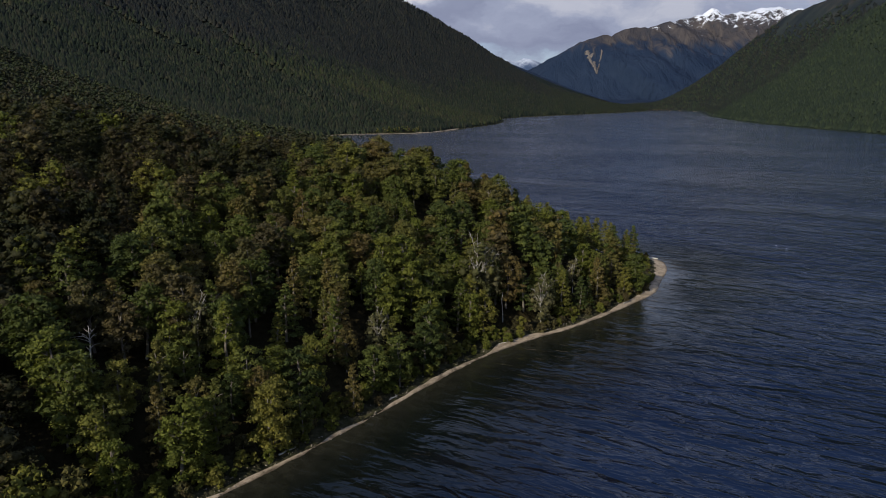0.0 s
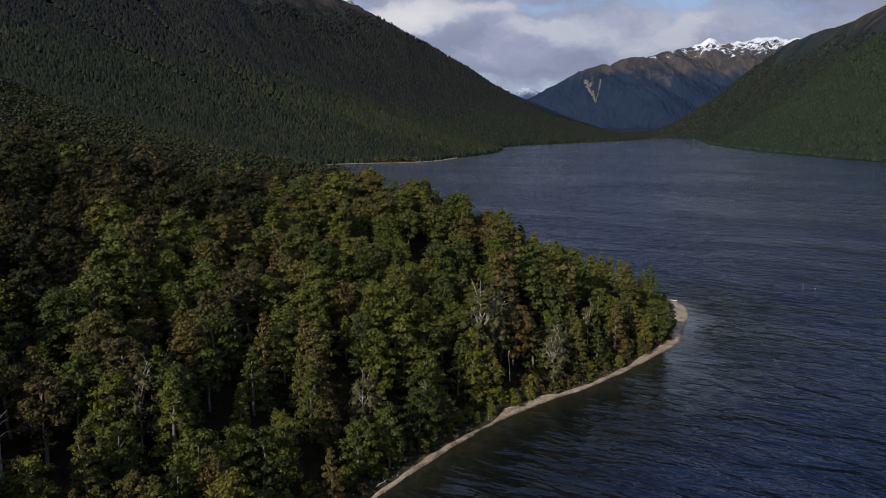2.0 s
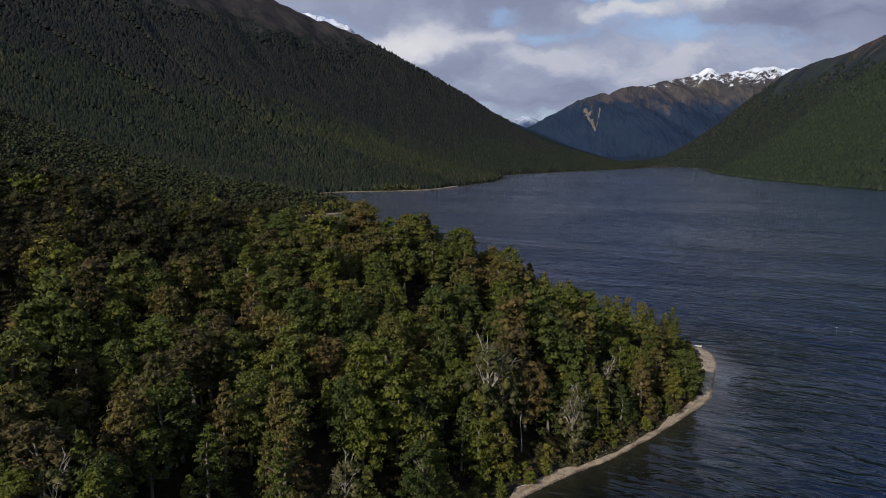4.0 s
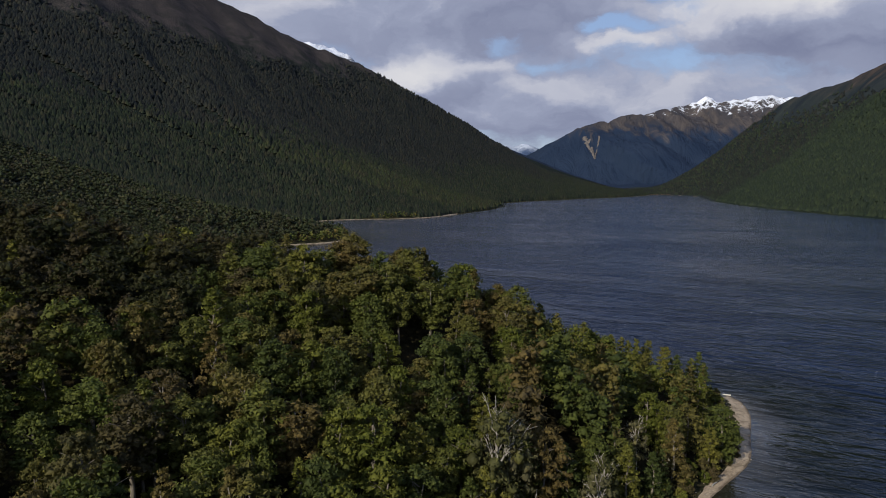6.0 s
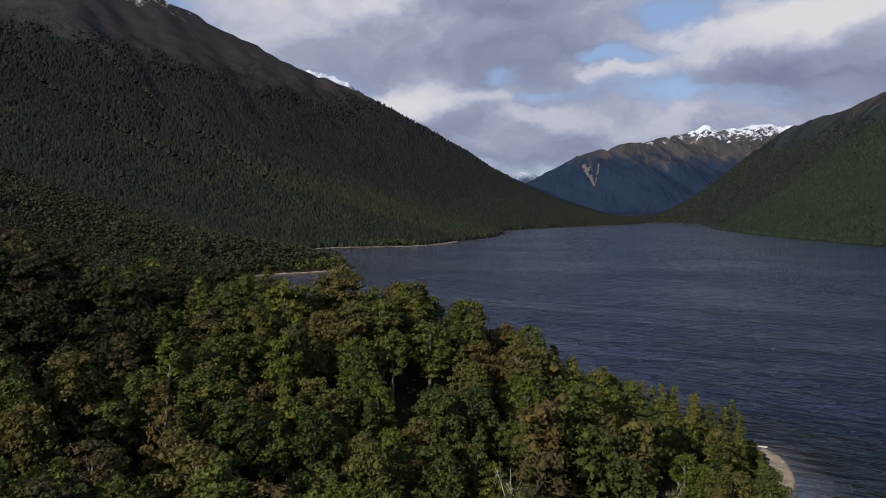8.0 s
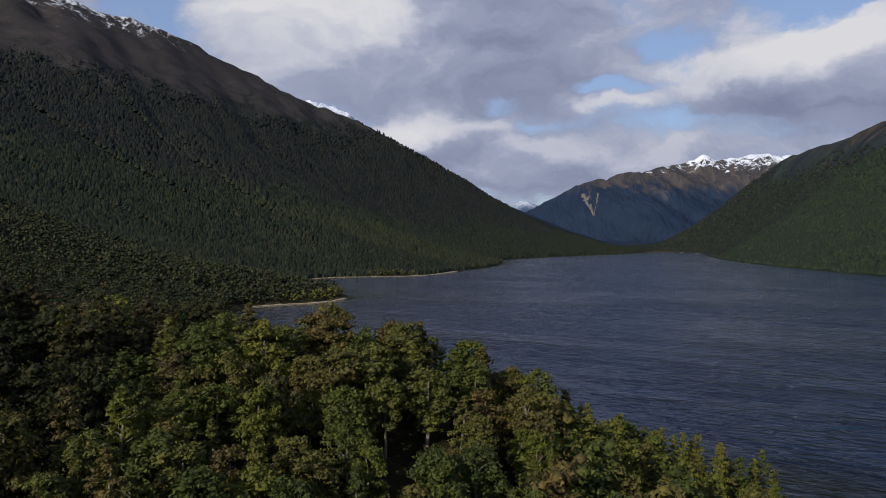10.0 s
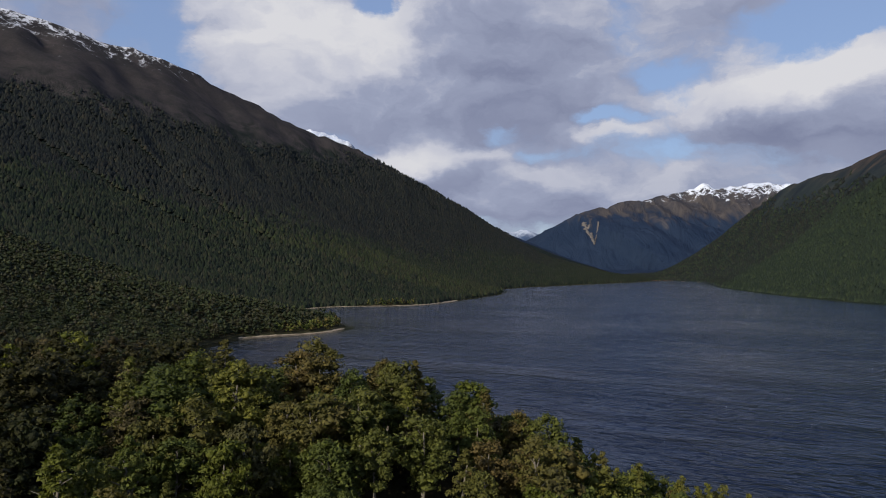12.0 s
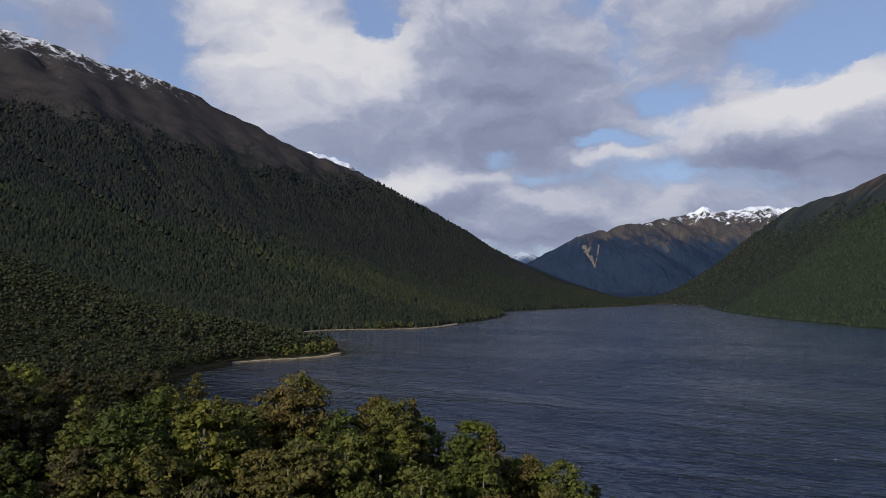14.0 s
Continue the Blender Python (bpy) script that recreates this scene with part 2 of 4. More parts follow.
def build_across(n):
    """Even green beech canopy on the sunny slope across the lake."""
    p = n.add("ShaderNodeNewGeometry").outputs["Position"]
    z = n.add("ShaderNodeSeparateXYZ", {0: p}).outputs["Z"]
    broad = n.noise(p, 0.007, 5.0, 0.62, 0.4)
    crowns = n.noise(p, 0.13, 3.0, 0.6)
    c = n.ramp(n.math("ADD", n.math("MULTIPLY", broad, 0.7), n.math("MULTIPLY", crowns, 0.3)), [(0.3, (0.010, 0.017, 0.014)), (0.5, (0.018, 0.026, 0.017)), (0.7, (0.032, 0.039, 0.021))])
    return surface(n, c, 0.95, crowns, 1.0, 4.0, 0.03)


def build_range(n):
    g = n.add("ShaderNodeNewGeometry")
    p = g.outputs["Position"]
    z = n.add("ShaderNodeSeparateXYZ", {0: p}).outputs["Z"]
    broad = n.noise(p, 0.005, 6.0, 0.62)
    gully = n.noise(n.vec("MULTIPLY", p, (0.014, 0.006, 0.0035)), 1.0, 6.0, 0.65, 0.8)
    # blue in the wood and rock tones stands in for haze and cloud shade
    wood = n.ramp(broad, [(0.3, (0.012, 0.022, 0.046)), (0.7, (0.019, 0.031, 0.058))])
    rock = n.ramp(gully, [(0.3, (0.028, 0.032, 0.044)), (0.5, (0.050, 0.047, 0.052)), (0.66, (0.085, 0.074, 0.071)), (0.8, (0.16, 0.142, 0.13))])
    line = n.step(n.math("ADD", z, n.math("MULTIPLY", n.math("SUBTRACT", gully, 0.5), 300.0)), 290.0, 380.0)
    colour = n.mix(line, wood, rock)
    crag = n.noise(n.vec("MULTIPLY", p, (1.0, 1.0, 0.6)), 0.022, 7.0, 0.75, 0.6)
    snow = n.step(n.math("ADD", z, n.math("MULTIPLY", n.math("SUBTRACT", crag, 0.5), 640.0)), 505.0, 555.0)
    slope = n.add("ShaderNodeSeparateXYZ", {0: g.outputs["Normal"]}).outputs["Z"]
    snow = n.math("MULTIPLY", snow, n.step(n.math("ADD", slope, n.math("MULTIPLY", n.noise(p, 0.05, 5.0, 0.7), 0.5)), 0.78, 1.02))
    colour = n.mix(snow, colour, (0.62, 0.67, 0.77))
    return surface(n, colour, 0.9, n.math("ADD", gully, n.math("MULTIPLY", broad, 0.5)), 0.9, 30.0, 0.04)


def build_beach(n):
    p = n.add("ShaderNodeNewGeometry").outputs["Position"]
    a = n.noise(p, 0.35, 5.0, 0.6)
    b = n.add("ShaderNodeTexVoronoi", {"Vector": p, "Scale": 5.0})
    c = n.ramp(n.math("ADD", n.math("MULTIPLY", a, 0.7), n.math("MULTIPLY", b.outputs["Color"], 0.3)), [(0.25, (0.13, 0.10, 0.068)), (0.5, (0.31, 0.25, 0.18)), (0.8, (0.46, 0.385, 0.29))])
    patch = n.step(n.math("ADD", n.noise(p, 0.30, 5.0, 0.7, 0.5), n.math("MULTIPLY", n.add("ShaderNodeSeparateXYZ", {0: p}).outputs["Z"], 0.16)), 0.52, 0.68)
    c = n.mix(n.math("MULTIPLY", patch, 0.7), c, (0.12, 0.092, 0.062))
    z = n.add("ShaderNodeSeparateXYZ", {0: p}).outputs["Z"]
    wet = n.step(n.math("ADD", z, n.math("MULTIPLY", a, 0.25)), 0.14, 0.22)
    c = n.mix(wet, n.mix(1.0, c, (0.38, 0.36, 0.34), "MULTIPLY"), c)
    return surface(n, c, 0.85, b.outputs["Distance"], 0.5, 0.05)


def build_water(n):
    p = n.add("ShaderNodeNewGeometry").outputs["Position"]
    offshore = n.add("ShaderNodeAttribute", attribute_name="offshore").outputs["Fac"]
    turn = n.add("ShaderNodeVectorRotate", {"Vector": p, "Angle": radians(25)}, rotation_type="Z_AXIS").outputs[0]
    gust = n.noise(n.vec("MULTIPLY", turn, (0.35, 1.0, 1.0)), 0.010, 4.0, 0.6, 0.5)
    # calm water in the lee of the point, ruffled past its tip
    beyond = n.step(n.vec("DOT_PRODUCT", n.vec("SUBTRACT", p, (14.0, 157.0, 0.0)), (0.643, 0.766, 0.0)), 30.0, 80.0)
    lee = n.math("MULTIPLY_ADD", beyond, -0.7, 1.0)
    open_water = n.step(n.math("MULTIPLY_ADD", gust, 16.0, n.math("DIVIDE", offshore, lee)), 12.0, 46.0)
    swell = n.noise(n.vec("MULTIPLY", turn, (0.40, 1.0, 1.0)), 0.27, 2.0, 0.45, 0.6)
    roll = n.noise(n.vec("MULTIPLY", turn, (0.3, 1.0, 1.0)), 0.060, 3.0, 0.6, 0.5)
    chop = n.noise(n.vec("MULTIPLY", turn, (0.30, 1.0, 1.0)), 0.75, 3.0, 0.55, 0.3)
    h = n.math("ADD", n.math("MULTIPLY", swell, 1.8), n.math("MULTIPLY_ADD", roll, 2.0, n.math("MULTIPLY", chop, 0.5)))
    h = n.math("MULTIPLY", h, n.math("MULTIPLY_ADD", n.step(gust, 0.36, 0.64), 0.75, 0.55))
    h = n.math("MULTIPLY", h, n.math("MULTIPLY_ADD", open_water, 0.80, 0.20))
    bump = n.add("ShaderNodeBump", {"Height": h, "Strength": 1.0, "Distance": 1.1}).outputs[0]
    deep = n.ramp(gust, [(0.3, (0.0036, 0.0080, 0.0240)), (0.7, (0.0053, 0.0115, 0.0330))])
    deep = n.mix(n.step(offshore, 10.0, 48.0), (0.0040, 0.0058, 0.0052), deep)      # dark green painted inshore stands in for the trees' reflection
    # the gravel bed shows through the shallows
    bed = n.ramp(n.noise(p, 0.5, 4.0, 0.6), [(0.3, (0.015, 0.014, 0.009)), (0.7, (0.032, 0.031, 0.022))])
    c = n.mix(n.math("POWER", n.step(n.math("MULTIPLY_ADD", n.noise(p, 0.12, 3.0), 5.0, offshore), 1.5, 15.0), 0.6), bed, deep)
    lane = n.noise(n.vec("MULTIPLY", turn, (0.40, 1.0, 1.0)), 0.010, 6.0, 0.66, 1.4)
    patch = n.noise(n.vec("MULTIPLY", turn, (0.25, 1.0, 1.0)), 0.07, 5.0, 0.7, 0.4)
    sheen = n.math("MULTIPLY_ADD", n.step(n.math("MULTIPLY_ADD", patch, 0.5, n.math("MULTIPLY", lane, 0.5)), 0.41, 0.59), 0.56, 0.24)
    rough = n.math("MULTIPLY_ADD", open_water, 0.06, 0.05)
    return n.add("ShaderNodeBsdfPrincipled", {"Base Color": c, "Roughness": rough, "IOR": 1.333, "Specular IOR Level": sheen, "Specular Tint": (0.43, 0.65, 1.0, 1.0), "Normal": bump}).outputs[0]


def build_snow_range(n):
    p = n.add("ShaderNodeNewGeometry").outputs["Position"]
    k = n.noise(n.vec("MULTIPLY", p, (0.02, 0.02, 0.012)), 1.0, 6.0, 0.7, 0.8)
    z = n.add("ShaderNodeSeparateXYZ", {0: p}).outputs["Z"]
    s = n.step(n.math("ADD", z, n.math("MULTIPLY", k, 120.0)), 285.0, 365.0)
    # haze over the distant range is painted in as blue rock and bluish snow
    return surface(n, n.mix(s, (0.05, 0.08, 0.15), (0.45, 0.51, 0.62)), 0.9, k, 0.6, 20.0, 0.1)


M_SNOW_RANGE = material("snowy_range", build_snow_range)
M_BARK, M_SILVER = material("bark", build_bark), material("silver_wood", build_silver)
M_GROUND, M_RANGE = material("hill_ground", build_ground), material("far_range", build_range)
M_BACK, M_ACROSS = material("hazed_slope", build_back), material("green_slope", build_across)
M_BEACH, M_WATER = material("beach_gravel", build_beach), material("lake_water", build_water)

# ---- plan of the land ----
# the lake's edge, counted along the shore: point, half-flat points where the land turns
SHORE = [
    (-120, -40), (-80, 22), (-37, 82), (-23, 103), (-8, 128), (2, 144), (14, 157), (26, 167), (39, 182), (47, 192), (54, 201), (57, 207), (60, 217), (65, 230), (67.5, 241), (67, 249), (62, 252),
    (50, 260), (28, 274), (0, 290), (-40, 312), (-90, 348), (-140, 400), (-185, 450), (-207, 505), (-219, 580), (-214, 642), (-190, 668),
    (-155, 692), (-141, 745), (-165, 800), (-225, 870), (-262, 960), (-250, 1040), (-205, 1068), (-145, 1088), (-98, 1138), (-66, 1260), (0, 1480),
    (18, 1690), (-4, 1790), (70, 1930), (204, 2150), (330, 2330), (484, 2560), (585, 2790), (690, 2800), (735, 2600), (672, 2330), (610, 2080),
    (594, 1930), (580, 1700), (574, 1520), (600, 1240), (650, 950), (720, 500), (800, 0), (780, -500), (330, -800), (130, -680), (-10, -500), (-110, -330), (-165, -160),
]


def rounded(points, times, closed):
    p = np.array(points, float)
    for _ in range(times):
        q = np.roll(p, -1, 0) if closed else p[1:]
        a = p if closed else p[:-1]
        r = np.empty((2 * len(a), p.shape[1]))
        r[0::2], r[1::2] = 0.75 * a + 0.25 * q, 0.25 * a + 0.75 * q
        p = r if closed else np.vstack((p[:1], r, p[-1:]))
    return p


LINE = rounded(SHORE, 2, True)


def to_line(pts, line, closed=False):
    """Distance of points to a line, with the nearest place along it (index and share)."""
    a = line
    b = np.roll(line, -1, 0) if closed else line[1:]
    a = a if closed else a[:-1]
    best, where = np.full(len(pts), 1e9), np.zeros(len(pts))
    for i in range(len(a)):
        ab = b[i, :2] - a[i, :2]
        t = np.clip(((pts - a[i, :2]) @ ab) / (ab @ ab), 0, 1)
        d = np.hypot(*(pts - a[i, :2] - t[:, None] * ab).T)
        near = d < best
        best[near], where[near] = d[near], i + t[near]
    return best, where


def in_lake(pts):
    inside = np.zeros(len(pts), bool)
    x, y = pts.T
    for a, b in zip(LINE, np.roll(LINE, -1, 0)):
        cross = (a[1] > y) != (b[1] > y)
        at = (b[0] - a[0]) * (y - a[1]) / ((b[1] - a[1]) or 1e-9) + a[0]
        inside ^= cross & (x < at)
    return inside


def shore_distance(pts):
    """Metres inland; negative over the lake."""
    d, _ = to_line(pts, LINE, True)
    return np.where(in_lake(pts), -d, d)


# crest lines: x, y, height; then the slope's hollow and its roughness
RIDGES = [
    ([(-1500, -900, 400), (-1560, -100, 430), (-1600, 700, 500), (-1540, 1400, 700), (-1381, 1900, 770), (-1282, 2000, 762), (-1184, 2130, 730), (-1027, 2300, 696),
      (-879, 2420, 628), (-736, 2550, 560), (-592, 2650, 518), (-396, 2780, 424), (-179, 2880, 312), (-20, 2940, 211), (132, 3000, 121), (310, 3040, 44), (522, 3060, 9)], 1.38, 0.50),
    ([(-1100, 3420, 660), (-1015, 3330, 680), (-893, 3300, 706), (-811, 3300, 692), (-688, 3300, 605), (-500, 3400, 440)], 1.2, 0.5),
    ([(690, 3050, 8), (850, 2900, 150), (975, 2750, 285), (1025, 2650, 356), (1078, 2550, 370), (1141, 2450, 389), (1181, 2300, 416), (1280, 2000, 480), (1500, 1200, 560), (1600, 0, 540), (1500, -900, 500)], 1.25, 0.8),
    ([(690, 2060, 14), (806, 2080, 112), (918, 2060, 203), (1017, 2000, 303), (1180, 1930, 400)], 1.1, 0.6),
    ([(60, 3800, 40), (189, 3900, 128), (340, 4050, 268), (429, 4150, 345), (565, 4200, 379), (746, 4300, 414), (945, 4450, 452), (1167, 4650, 528), (1288, 4700, 570), (1359, 4720, 600),
      (1438, 4720, 556), (1545, 4720, 572), (1617, 4720, 600), (1706, 4720, 586), (1840, 4700, 592), (2047, 4650, 540)], 1.1, 1.0),
    ([(-300, 4830, 160), (-31, 4850, 240), (40, 4850, 290), (104, 4850, 268), (180, 4850, 300), (314, 4850, 240), (466, 4850, 150)], 1.0, 0.6),
]


def ripple(pts, size, seed, octaves=4):
    """Smooth value noise on the plan, about -1 to 1."""
    out, amp, norm = np.zeros(len(pts)), 1.0, 0.0
    for o in range(octaves):
        q = pts / size * 2 ** o + seed * 17.3 + o * 5.1
        i = np.floor(q).astype(np.int64)
        f = q - i
        f = f * f * (3 - 2 * f)
        v = []
        for dx in (0, 1):
            for dy in (0, 1):
                k = (i[:, 0] + dx) * 374761393 + (i[:, 1] + dy) * 668265263 + seed * 9176 + o * 131
                k = (k ^ (k >> 13)) * 1274126177
                v.append(((k ^ (k >> 16)) & 0xFFFF) / 32767.5 - 1)
        out += amp * ((v[0] * (1 - f[:, 1]) + v[1] * f[:, 1]) * (1 - f[:, 0]) + (v[2] * (1 - f[:, 1]) + v[3] * f[:, 1]) * f[:, 0])
        norm += amp
        amp *= 0.5
    return out / norm


def land_height(pts):
    pts = np.asarray(pts, float)
    d = shore_distance(pts)
    inland = np.maximum(d, 0)
    z = np.zeros(len(pts))
    for i, (crest, hollow, rough) in enumerate(RIDGES):
        line = rounded(crest, 1, False)
        dr, at = to_line(pts, line)
        k = np.clip(at.astype(int), 0, len(line) - 2)
        top = line[k, 2] + (at - k) * (line[k + 1, 2] - line[k, 2])
        if i in (2, 3):          # rounded crests
            dr = np.sqrt(dr * dr + 900) - 18
            top = top * 1.024
        r = inland / (inland + dr + 1e-6)
        if i in (1, 4, 5):
            lift = np.clip(1 - dr / (top * 2.3 + 90), 0, 1) ** 1.2 * np.clip(inland / 260, 0, 1)
        else:
            lift = r ** hollow
        spur = 1 + rough * 0.22 * ripple(np.stack((at * 200 + i * 900 + dr * 0.22, dr * 0.4), 1), 170, 3 + i, 5) * np.clip(dr / 160, 0, 1) * (1 - r * 0.3)
        jag = (0.99 if i == 0 else 0.975) + (0.05 if i in (0, 2) else 0.11) * np.abs(ripple(pts, 130, 31 + i, 5)) * np.clip(1.3 - dr / 700, 0.2, 1) + 0.035 * ripple(pts, 60, 41 + i, 3) * (1.0 if i in (1, 4, 5) else 0.15)
        z = np.maximum(z, top * lift * spur * jag)
    knoll = 21 * (1 - np.exp(-inland / 34)) * (1 + 0.25 * ripple(pts, 60, 11, 3))
    near = np.clip(1.2 - np.hypot(pts[:, 0] + 60, pts[:, 1] - 170) / 420, 0, 1)
    knoll *= np.clip(np.hypot(pts[:, 0] - 62, pts[:, 1] - 248) / 86, 0.08, 1)
    knoll *= 1 - 0.8 * np.clip((pts[:, 1] - 218) / 60, 0, 1) * np.clip((8 - pts[:, 0]) / 40, 0, 1)
    bank = np.minimum(inland * 0.11, 1.2)
    z = np.maximum(z, 0) * np.clip(inland / 60, 0, 1) + knoll * (0.25 + 0.75 * near) * np.clip((inland - 4) / 12, 0, 1) + bank
    z += 5 * ripple(pts, 140, 7) * np.clip(inland / 200, 0, 1)
    return np.where(d < 0, np.maximum(d * 0.16, -9), np.maximum(z, bank))


def mesh_object(name, verts, faces, mat, parent=None, smooth=True):
    me = bpy.data.meshes.new(name)
    me.from_pydata(verts, [], faces)
    for m in mat if isinstance(mat, (list, tuple)) else [mat]:
        me.materials.append(m)
    me.polygons.foreach_set("use_smooth", np.full(len(me.polygons), smooth))
    ob = new(name, me)
    if parent:
        ob.parent = parent
    return ob


def spaced(spans):
    out = [spans[0][0]]
    for lo, hi, step in spans:
        out += list(np.linspace(lo, hi, max(2, round((hi - lo) / step) + 1))[1:])
    return np.array(out)


def spur_line(x):
    """Where the green spur across the lake gives way to the darker one behind it."""
    crest = np.array(RIDGES[3][0])
    return np.interp(x, crest[:, 0], crest[:, 1]) + 10


def make_ground():
    xs = spaced([(-3600, -1700, 90), (-1700, -420, 22), (-420, -230, 12), (-230, 80, 5), (80, 540, 40), (540, 1900, 26), (1900, 2600, 35), (2600, 3600, 90)])
    ys = spaced([(-1500, -200, 100), (-200, 60, 24), (60, 320, 5), (320, 760, 11), (760, 1500, 16), (1500, 3100, 26), (3100, 4930, 26)])
    gx, gy = np.meshgrid(xs, ys)
    pts = np.stack((gx.ravel(), gy.ravel()), 1)
    z = land_height(pts)
    n, m = len(xs), len(ys)
    i = (np.arange(m - 1)[:, None] * n + np.arange(n - 1)[None, :]).ravel()
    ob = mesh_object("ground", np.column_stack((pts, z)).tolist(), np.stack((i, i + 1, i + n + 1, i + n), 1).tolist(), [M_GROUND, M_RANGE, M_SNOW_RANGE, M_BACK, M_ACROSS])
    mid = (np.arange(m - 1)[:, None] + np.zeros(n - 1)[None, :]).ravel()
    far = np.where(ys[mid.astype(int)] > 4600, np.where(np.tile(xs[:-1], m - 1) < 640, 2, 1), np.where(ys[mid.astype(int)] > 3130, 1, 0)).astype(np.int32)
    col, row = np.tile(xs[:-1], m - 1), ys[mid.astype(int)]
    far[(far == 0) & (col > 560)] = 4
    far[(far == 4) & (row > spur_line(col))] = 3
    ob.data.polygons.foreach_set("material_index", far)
    return tagged(ob, "forested valley slopes rising to brown snow-dusted mountains", "mountainside", kind="structure")


make_ground()


def make_water():
    """The lake's sheet, with each place's distance from the shore kept on it."""
    xs = spaced([(-5000, -600, 1100), (-600, -250, 25), (-250, 110, 5), (110, 700, 40), (700, 5000, 1100)])
    ys = spaced([(-3000, -100, 400), (-100, 40, 14), (40, 320, 5), (320, 760, 11), (760, 1500, 30), (1500, 3000, 75), (3000, 5000, 500)])
    gx, gy = np.meshgrid(xs, ys)
    pts = np.stack((gx.ravel(), gy.ravel()), 1)
    n, m = len(xs), len(ys)
    i = (np.arange(m - 1)[:, None] * n + np.arange(n - 1)[None, :]).ravel()
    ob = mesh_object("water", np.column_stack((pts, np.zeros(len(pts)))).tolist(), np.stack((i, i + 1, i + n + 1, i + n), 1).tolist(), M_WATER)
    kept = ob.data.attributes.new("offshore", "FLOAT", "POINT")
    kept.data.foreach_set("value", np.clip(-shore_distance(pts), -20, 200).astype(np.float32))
    return tagged(ob, "dark blue wind-rippled lake water", "lake", kind="structure")


make_water()


def make_beach(first, last, width, label):
    """A strip of gravel along a stretch of the shore, between two places on it."""
    start = int(np.argmin(np.hypot(*(LINE - np.array(first)).T)))
    end = int(np.argmin(np.hypot(*(LINE - np.array(last)).T)))
    base = rounded(LINE[start:end + 1], 2, False)
    step = np.gradient(base, axis=0)
    step /= np.hypot(*step.T)[:, None]
    side = np.stack((-step[:, 1], step[:, 0]), 1)
    w = width(base) * (1 + 0.5 * ripple(base, 8, 5, 3)) + 0.9 * ripple(base, 13, 6, 3)
    wob = 1.5 * ripple(base, 11, 9, 3)
    verts, cols = [], 9
    for j in range(cols):
        k = j / (cols - 1)
        off = -2.2 + wob + (w + 2.2) * k
        q = base + side * off[:, None]
        zz = np.where(off < 0, off * 0.14, 0.10 * off) + 0.07 + 0.10 * ripple(q, 3.0, 4, 3) * k
        verts.append(np.column_stack((q, zz)))
    n = len(base)
    v = np.concatenate(verts).tolist()
    f = [(j * n + i, j * n + i + 1, (j + 1) * n + i + 1, (j + 1) * n + i) for j in range(cols - 1) for i in range(n - 1)]
    return tagged(mesh_object("beach", v, f, M_BEACH), label, "beach", kind="structure")


def point_beach(q):
    """Width along the point's shore: a thin strip, a wider cove, the open tip."""
    def bulge(x, y, reach):
        return np.exp(-((q[:, 0] - x) ** 2 + (q[:, 1] - y) ** 2) / reach ** 2)
    return 0.3 + 0.5 * np.clip((q[:, 1] - 104) / 34, 0, 1) + 3.2 * bulge(13, 155, 9) + 1.3 * bulge(37, 181, 7) + 6.6 * bulge(61, 228, 21)


make_beach((-80, 22), (48, 262), point_beach, "narrow strip of pale gravel beach round the wooded point")
make_beach((-214, 642), (-141, 745), lambda q: 5.0 + 0 * q[:, 0], "thin pale beach below the bush on the spit")
make_beach((-262, 960), (-66, 1260), lambda q: 6.0 + 0 * q[:, 0], "thin pale beach along the far bay")
make_beach((484, 2560), (735, 2600), lambda q: 20.0 + 0 * q[:, 0], "pale shingle flat at the head of the lake")

# ---- trees ----
rng = np.random.default_rng(7)


EIGHT = (np.array([(1, 0, 0), (0, 1, 0), (-1, 0, 0), (0, -1, 0), (0, 0, 1), (0, 0, -1)], float),
         np.array([(0, 1, 4), (1, 2, 4), (2, 3, 4), (3, 0, 4), (1, 0, 5), (2, 1, 5), (3, 2, 5), (0, 3, 5)]))


def fast_mesh(name, v, f, mat, smooth=True):
    me = bpy.data.meshes.new(name)
    me.vertices.add(len(v))
    me.vertices.foreach_set("co", np.asarray(v, np.float32).ravel())
    me.loops.add(3 * len(f))
    me.loops.foreach_set("vertex_index", np.asarray(f, np.int32).ravel())
    me.polygons.add(len(f))
    me.polygons.foreach_set("loop_start", np.arange(0, 3 * len(f), 3, dtype=np.int32))
    me.polygons.foreach_set("use_smooth", np.full(len(f), smooth))
    me.materials.append(mat)
    me.update(calc_edges=True)
    me.validate()
    return me


def join(parts):
    v, f, n = [], [], 0
    for a, b in parts:
        v.append(a)
        f.append(b + n)
        n += len(a)
    return np.concatenate(v), np.concatenate(f)


def sprays(centre, reach, count, size):
    """Small leafy sprays standing out of a clump."""
    d = rng.normal(size=(count, 3))
    d[:, 2] = np.abs(d[:, 2]) * 1.1 - 0.25
    d /= np.linalg.norm(d, axis=1)[:, None]
    at = centre + d * reach * rng.uniform(0.72, 1.18, (count, 1))
    nrm = d * 0.75 + np.array((0, 0, 0.3)) + rng.normal(size=(count, 3)) * 0.5
    nrm /= np.linalg.norm(nrm, axis=1)[:, None]
    a = np.cross(nrm, rng.normal(size=(count, 3)))
    a /= np.linalg.norm(a, axis=1)[:, None]
    b = np.cross(nrm, a)
    s = size * rng.uniform(0.6, 1.35, (count, 1))
    v = np.stack((at - a * s * 0.7 + b * s * 0.55, at - a * s * 0.6 - b * s * 0.6, at + a * s * 1.1 - nrm * s * 0.3), 1).reshape(-1, 3)
    return v, np.arange(3 * count).reshape(-1, 3)


